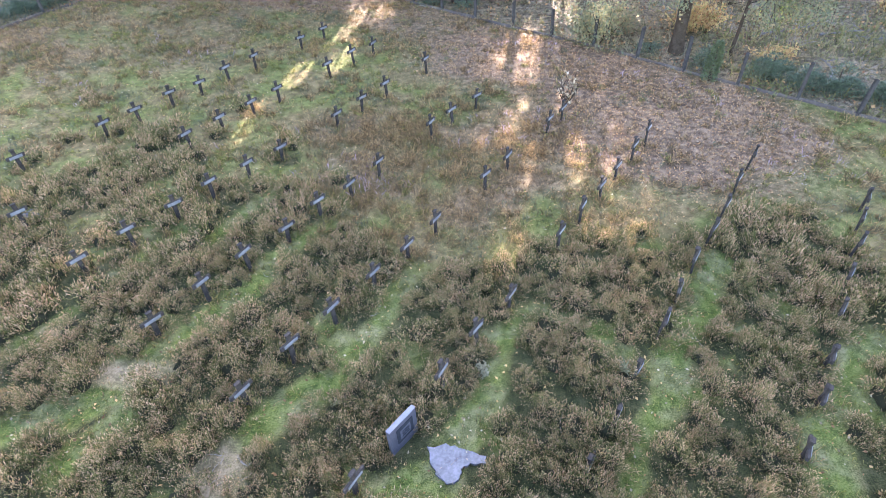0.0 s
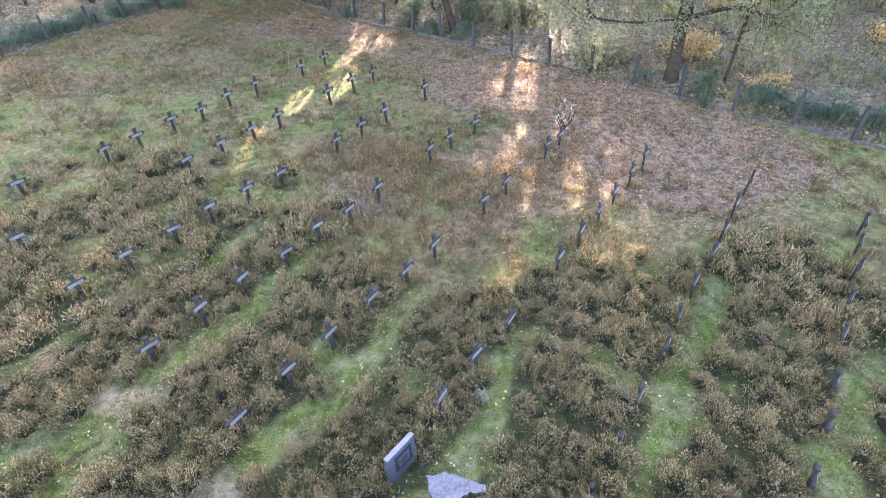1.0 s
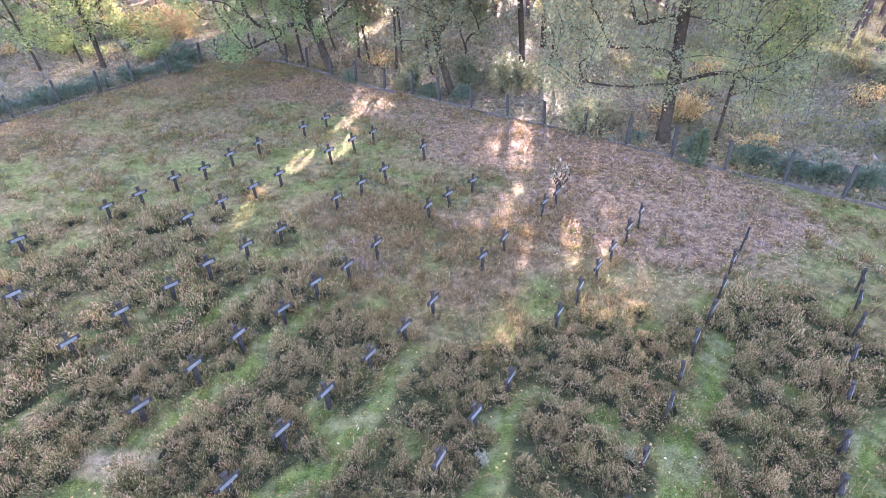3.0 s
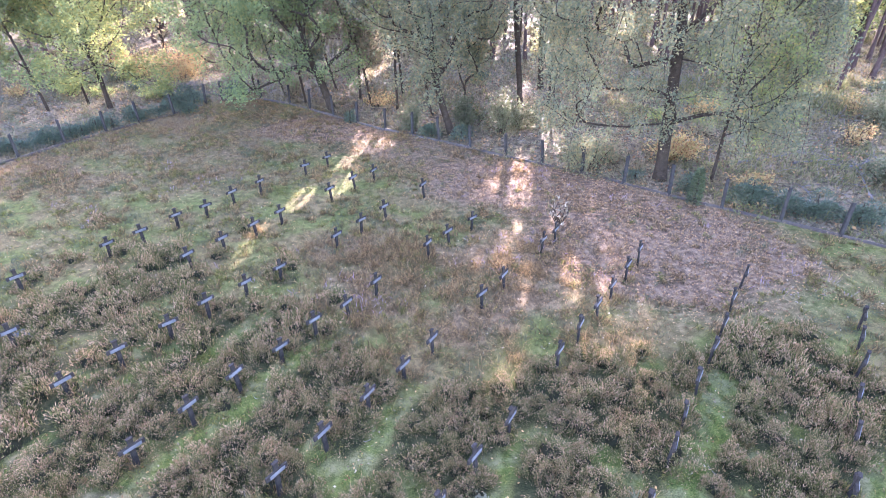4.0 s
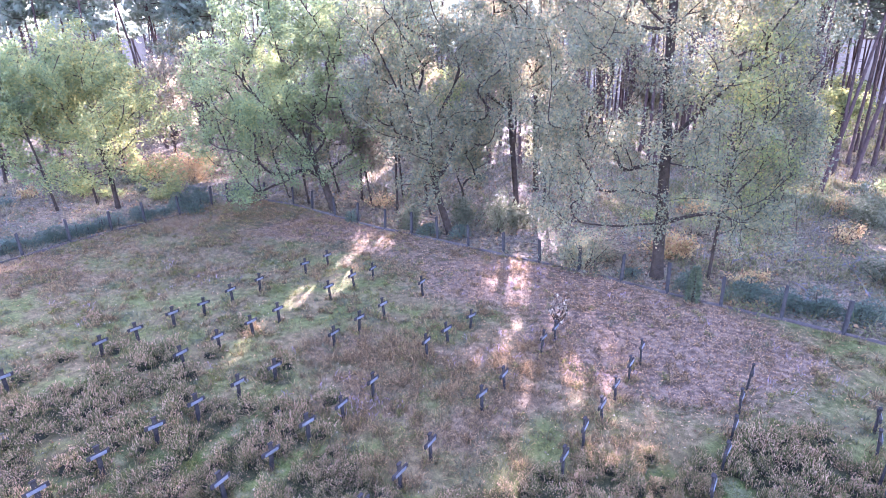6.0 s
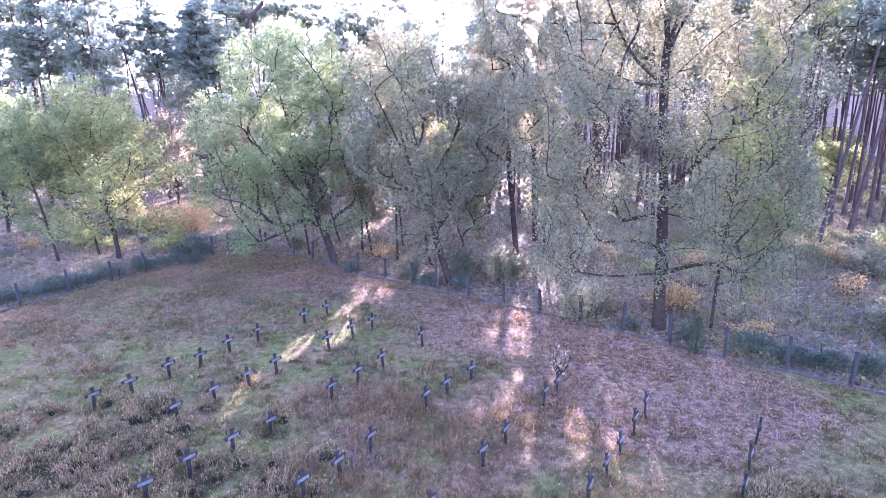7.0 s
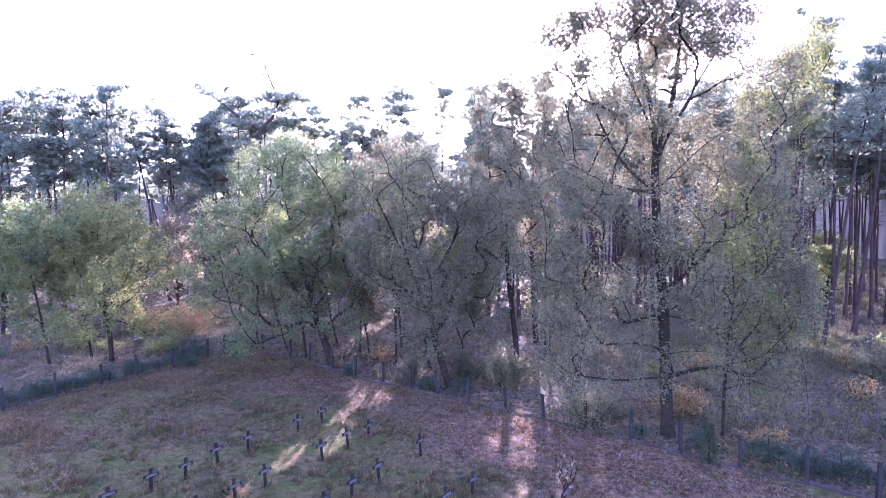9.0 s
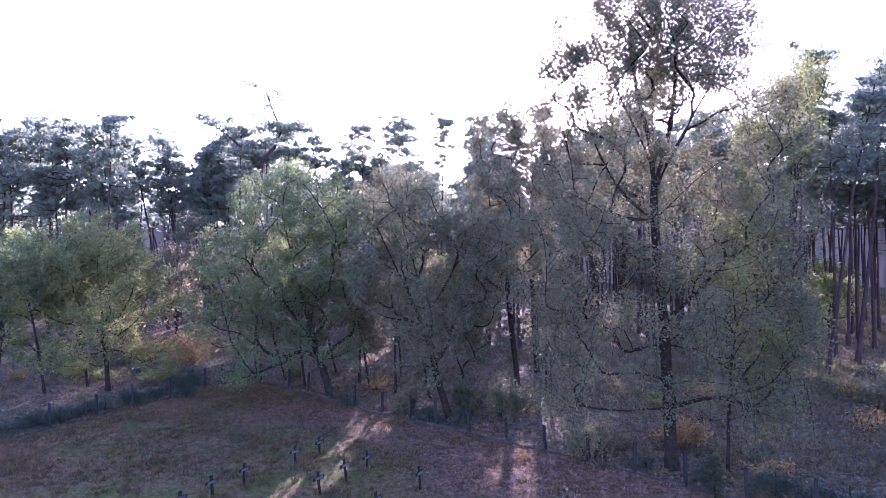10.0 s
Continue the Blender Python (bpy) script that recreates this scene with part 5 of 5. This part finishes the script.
for rank, i in enumerate(order):
    x, y = spots[i]
    k = int(rng.integers(0, 8))
    m = pose(x, y, float(gz(x, y)) - 0.02, rng.uniform(-6, 6), rng.uniform(-6, 6), rng.uniform(0, 360)) @ Matrix.Diagonal((*([rng.uniform(0.7, 1.3)] * 2), rng.uniform(0.8, 1.55), 1))
    if rank < 300:
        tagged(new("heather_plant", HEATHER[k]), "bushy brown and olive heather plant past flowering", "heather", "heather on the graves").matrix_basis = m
    else:
        v, f, al = KINDS[k]
        mm = np.array(m)
        far_v.append(v @ mm[:3, :3].T + mm[:3, 3])
        far_q.append(f[0] + base)
        far_t.append(f[1] + base)
        far_a.append(al)
        base += len(v)
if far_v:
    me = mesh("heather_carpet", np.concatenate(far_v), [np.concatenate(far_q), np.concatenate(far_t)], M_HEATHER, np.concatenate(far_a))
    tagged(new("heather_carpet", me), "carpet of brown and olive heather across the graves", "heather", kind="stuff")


# ---- grass and litter ----
def scatter(n, xr, yr, weight, power=1.0):
    p = np.stack([rng.uniform(*xr, n), rng.uniform(*yr, n)], 1)
    w = weight(p[:, 0], p[:, 1])
    keep = (rng.random(n) < np.clip(w, 0, 1) ** power) & (np.abs(p[:, 0]) < 3.5 + 0.98 * p[:, 1])
    return p[keep]


def tufts(name, p, per, long, wide, mat, label, flop, category="grass", tight=0.07):
    q = np.repeat(p, per, 0) + rng.normal(size=(len(p) * per, 2)) * tight
    root = np.stack([q[:, 0], q[:, 1], gz(q[:, 0], q[:, 1]) - 0.01], 1)
    lean = np.repeat(rng.normal(size=(len(p), 3)) * flop * 0.7, per, 0) + rng.normal(size=(len(q), 3)) * flop
    way = lean + np.array((0, 0, 1.0))
    way[:, 2] = np.abs(way[:, 2]) + 0.15
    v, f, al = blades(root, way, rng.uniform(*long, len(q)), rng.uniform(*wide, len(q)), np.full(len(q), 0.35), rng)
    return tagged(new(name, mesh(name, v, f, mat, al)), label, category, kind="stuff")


tufts("dry_grass", scatter(60000, (-24, 16), (4, 38), lambda x, y: zones(x, y)[2] * 0.9 + zones(x, y)[1] * 0.05 + zones(x, y)[3] * 0.12), 7, (0.08, 0.26), (0.006, 0.014), M_DRY,
      "pale dry matted grass between the graves", 0.75)
mid_w = lambda x, y: smoothstep(5.6, 1.6, np.hypot((x + 0.2) / 1.3, y - 13.6)) * (1 - zones(x, y)[0]) * (1 - 0.6 * zones(x, y)[3]) * np.clip(0.45 + 0.7 * wave(x, y, 1.2, 57), 0, 1)
tufts("long_dry_grass", scatter(5200, (-8, 8), (9, 20), mid_w), 30, (0.16, 0.42), (0.005, 0.010), M_DRY, "long pale wispy dry grass among the crosses", 0.6, tight=0.09)
tufts("sedge_tussocks", scatter(11000, (-24, 16), (9, 34), lambda x, y: np.clip((1 - zones(x, y)[0]) * (1 - zones(x, y)[5]) * (1 - 0.8 * zones(x, y)[3]) * (0.1 + 0.8 * wave(x, y, 1.4, 67)), 0, 1)), 20, (0.10, 0.26), (0.008, 0.016), M_SEDGE,
      "blue-green sedge tussocks in the dry grass", 0.6, tight=0.09)
tufts("grass_tussocks", scatter(11000, (-24, 16), (9, 38), lambda x, y: np.clip((1 - zones(x, y)[0]) * (1 - zones(x, y)[5]) * (1 - 0.4 * zones(x, y)[3]) * (0.15 + 0.7 * wave(x, y, 1.3, 51)), 0, 1)), 26, (0.14, 0.34), (0.008, 0.018), M_DRY,
      "pale tussocks of long dry grass", 0.55, tight=0.085)
tufts("green_tussocks", scatter(11000, (-24, 16), (8, 34), lambda x, y: np.clip((1 - zones(x, y)[0]) * (1 - zones(x, y)[5]) * (1 - 0.7 * zones(x, y)[3]) * (0.25 + 0.6 * wave(x, y, 1.1, 61)), 0, 1)), 22, (0.08, 0.22), (0.008, 0.017), M_GREEN,
      "small green tussocks among the dry grass", 0.6, tight=0.08)
tufts("green_grass", scatter(88000, (-24, 18), (1.5, 36), lambda x, y: np.clip(zones(x, y)[1] * 0.95 + (1 - zones(x, y)[0]) * (1 - zones(x, y)[3]) * 0.6 * (1 - zones(x, y)[5]) * (1 - zones(x, y)[4])
      * np.clip(0.5 + 0.9 * wave(x, y, 0.8, 21), 0, 1), 0, 1)), 5, (0.04, 0.13), (0.006, 0.014), M_GREEN, "short green mossy grass on the paths", 0.8)
tufts("litter_grass", scatter(22000, (-12, 16), (8, 34), lambda x, y: zones(x, y)[3] * np.clip(0.25 + 0.8 * wave(x, y, 1.1, 83), 0, 1)), 9, (0.07, 0.22), (0.006, 0.013), M_DRY,
      "thin pale dry grass growing through fallen leaves", 0.8)
q = scatter(9000, (-16, 12), (9, 24), lambda x, y: (zones(x, y)[2] * 0.35 + zones(x, y)[3] * 0.10) * np.clip(wave(x, y, 0.9, 33) * 1.6, 0, 1))
tufts("faded_heather", q, 7, (0.12, 0.30), (0.012, 0.022), M_PINK, "sparse faded pink heather sprigs in the dry grass", 0.45, "heather")
tufts("near_forest_grass", scatter(20000, (-34, 34), (10, 48), lambda x, y: zones(x, y)[5] * np.clip(0.62 + 0.6 * wave(x, y, 0.5, 9), 0.08, 1)), 8, (0.15, 0.55), (0.010, 0.022), M_UNDER,
      "tangled pale grass beyond the fence", 0.8)
tufts("forest_grass", scatter(9500, (-60, 60), (36, 80), lambda x, y: zones(x, y)[5] * np.clip(0.55 + 0.6 * wave(x, y, 0.35, 9), 0.05, 1)), 6, (0.25, 0.8), (0.02, 0.05), M_UNDER,
      "long golden grass on the forest floor", 0.55)
tufts("brushwood", scatter(16000, (-45, 45), (10, 60), lambda x, y: zones(x, y)[5] * np.clip(0.2 + 0.9 * wave(x, y, 0.5, 29), 0.0, 1)), 9, (0.2, 0.6), (0.012, 0.028), M_BROWN,
      "brown brushwood and bramble on the forest floor", 0.8, "brushwood")
tufts("pale_brush", scatter(12000, (-34, 45), (12, 45), lambda x, y: zones(x, y)[5] * np.clip(0.35 + 0.9 * wave(x, y, 0.6, 39), 0.0, 1)), 9, (0.15, 0.45), (0.012, 0.026), M_SILVER,
      "pale silvery brush on the clearing", 0.9, "brushwood")

tufts("dead_brash", scatter(2400, (-30, 40), (10, 42), lambda x, y: zones(x, y)[5] * np.clip(0.35 + 0.8 * wave(x, y, 0.45, 93), 0.05, 1)), 6, (0.3, 1.0), (0.012, 0.03), M_DRYTWIG,
      "pale dead twigs and brash on the clearing", 1.7, "brushwood", 0.25)
tufts("clearing_scrub", scatter(8500, (10, 42), (14, 40), lambda x, y: zones(x, y)[5] * np.clip(0.45 + 0.8 * wave(x, y, 0.7, 101), 0, 1)), 9, (0.15, 0.5), (0.02, 0.045), M_LOW,
      "low green and golden scrub on the clearing", 0.7, "undergrowth", 0.2)
tufts("forest_scrub", scatter(9000, (20, 84), (26, 84), lambda x, y: zones(x, y)[5] * np.clip(0.4 + 0.9 * wave(x, y, 0.35, 111), 0, 1)), 9, (0.3, 1.0), (0.03, 0.06), M_LOW,
      "yellow-green scrub under the pines beyond the clearing", 0.6, "undergrowth", 0.25)
tufts("low_undergrowth", scatter(15000, (-90, 90), (28, 122), lambda x, y: zones(x, y)[5] * np.clip(0.35 + 0.8 * wave(x, y, 0.3, 97), 0, 1)), 7, (0.2, 0.65), (0.03, 0.07), M_LOW,
      "yellow-green low undergrowth under the pines", 0.6, "undergrowth", 0.25)
lp = np.concatenate([scatter(110000, (-12, 16), (7, 36), lambda x, y: zones(x, y)[3]), scatter(48000, (-20, 16), (2, 34), lambda x, y: 0.35 + 0 * x)])
lc = np.stack([lp[:, 0], lp[:, 1], gz(lp[:, 0], lp[:, 1]) + rng.uniform(0.01, 0.05, len(lp))], 1)
fp = scatter(30000, (-34, 34), (10, 46), lambda x, y: zones(x, y)[5] * np.clip(0.5 + 0.7 * wave(x, y, 0.7, 71), 0, 1))
fc = np.stack([fp[:, 0], fp[:, 1], gz(fp[:, 0], fp[:, 1]) + rng.uniform(0.02, 0.16, len(fp))], 1)
v, f = leaves(fc, rng.uniform(0.05, 0.12, len(fc)), rng, 0.8, 1.5)
tagged(new("forest_litter", mesh("forest_litter", v, f, M_LITTER)), "brown leaf litter and twigs on the forest floor", "leaves", kind="stuff")
v, f = leaves(lc, rng.uniform(0.022, 0.052, len(lc)), rng, 1.6, 1.5)
tagged(new("fallen_leaves", mesh("fallen_leaves", v, f, M_LITTER)), "brown and pale fallen oak leaves on the ground", "leaves", kind="stuff")

pp = scatter(10500, (-15, 13), (3, 25), lambda x, y: np.clip(0.30 + 0.3 * zones(x, y)[1] + 0.25 * wave(x, y, 0.8, 41), 0, 1) * (1 - 0.8 * zones(x, y)[0]))
v, f = leaves(np.stack([pp[:, 0], pp[:, 1], gz(pp[:, 0], pp[:, 1]) + rng.uniform(0.03, 0.09, len(pp))], 1), rng.uniform(0.024, 0.050, len(pp)), rng, 1.4, 1.5)
tagged(new("pale_fallen_leaves", mesh("pale_fallen_leaves", v, f, M_PALELEAF)), "pale dry oak leaves scattered over moss and grass", "leaves", kind="stuff")

# grass left standing round the foot of each cross, where no one mows
foot = np.repeat(cross_at, 9, 0) + rng.normal(size=(9 * len(cross_at), 2)) * 0.13
tufts("cross_foot_grass", foot[0::2], 12, (0.12, 0.34), (0.006, 0.012), M_DRY, "dry grass standing round the feet of the crosses", 0.45, tight=0.06)
tufts("cross_foot_herbs", foot[1::2], 9, (0.08, 0.24), (0.009, 0.018), M_GREEN, "green herbs round the feet of the crosses", 0.55, tight=0.06)

# ---- small plants and twigs between the graves ----
def rosette(at, n, long, mat, label, seed):
    r = np.random.default_rng(seed)
    az = r.uniform(0, 6.28, n)
    root = np.zeros((n, 3)) + np.array((at[0], at[1], float(gz(at[0], at[1])) + 0.12))
    way = np.stack([np.cos(az), np.sin(az), r.uniform(0.3, 1.1, n)], 1)
    v, f, _ = blades(root + r.normal(size=(n, 3)) * 0.02, way, r.uniform(0.6, 1.0, n) * long, np.full(n, 0.035), np.full(n, 0.3), r)
    tagged(new("rosette_plant", mesh("rosette_plant", v, f, mat)), label, "plant")


rosette((3.19, 6.02), 26, 0.26, M_SILVER, "pale green rosette plant growing in the heather", 801)
rosette((-2.1, 5.4), 14, 0.16, M_SILVER, "small pale green plant beside the heather", 802)
bush("flower_bush", (-10.75, 11.0), (0.2, 0.18, 0.3), 170, 0.04, M_PALE, "small grave plant with dense white flowers", "plant", 803, 8)
bush("flower_bush", (0.55, 6.05), (0.16, 0.16, 0.26), 120, 0.04, M_PINK, "small faded pink grave plant beside a cross", "plant", 804, 6)
r_t = np.random.default_rng(805)
for k in range(16):
    x, y = (-3.75 + r_t.normal() * 0.25, 4.15 + r_t.normal() * 0.3) if k < 9 else (r_t.uniform(-7, 5), r_t.uniform(4.5, 9))
    d = r_t.uniform(0, 3.14)
    L = r_t.uniform(0.12, 0.4)
    z = float(gz(x, y)) + 0.02
    p = np.array([(x - math.cos(d) * L / 2, y - math.sin(d) * L / 2, z), (x + r_t.normal() * 0.02, y + r_t.normal() * 0.02, z + 0.02), (x + math.cos(d) * L / 2, y + math.sin(d) * L / 2, z + 0.01)])
    tagged(new("dry_twig", mesh("dry_twig", *tubes([(p, np.array((0.005, 0.0045, 0.0025)))], 5), M_DRYTWIG)), "bleached dry twig lying on bare ground", "twig", "twigs on the bare ground")

# ---- fallen branches beyond the fence ----
r_b = np.random.default_rng(31)
for k in range(26):
    x, y = (r_b.uniform(13, 27), r_b.uniform(17, 31)) if k < 20 else (r_b.uniform(-24, -15), r_b.uniform(37, 42))
    if inside(x, y) > -1.2:
        continue
    L, a = r_b.uniform(1.2, 3.6), r_b.uniform(0, 3.14)
    z = float(gz(x, y))
    t = np.linspace(-0.5, 0.5, 6)
    line = np.stack([x + math.cos(a) * t * L + r_b.normal(size=6) * 0.06, y + math.sin(a) * t * L + r_b.normal(size=6) * 0.06, z + 0.07 + 0.03 * np.sin(t * 5)], 1)
    lines = [(line, np.linspace(0.05, 0.012, 6))]
    for j in range(4):
        p = line[1 + j]
        q = p + np.array((r_b.normal(), r_b.normal(), abs(r_b.normal()) * 0.4)) * 0.4
        lines.append((np.array([p, (p + q) / 2 + r_b.normal(size=3) * 0.03, q]), np.array((0.02, 0.013, 0.005))))
    tagged(new("fallen_branch", mesh("fallen_branch", *tubes(lines, 6), M_DEAD, smooth=True)), "grey dead branch lying in the undergrowth", "branch", "dead wood beyond the fence")
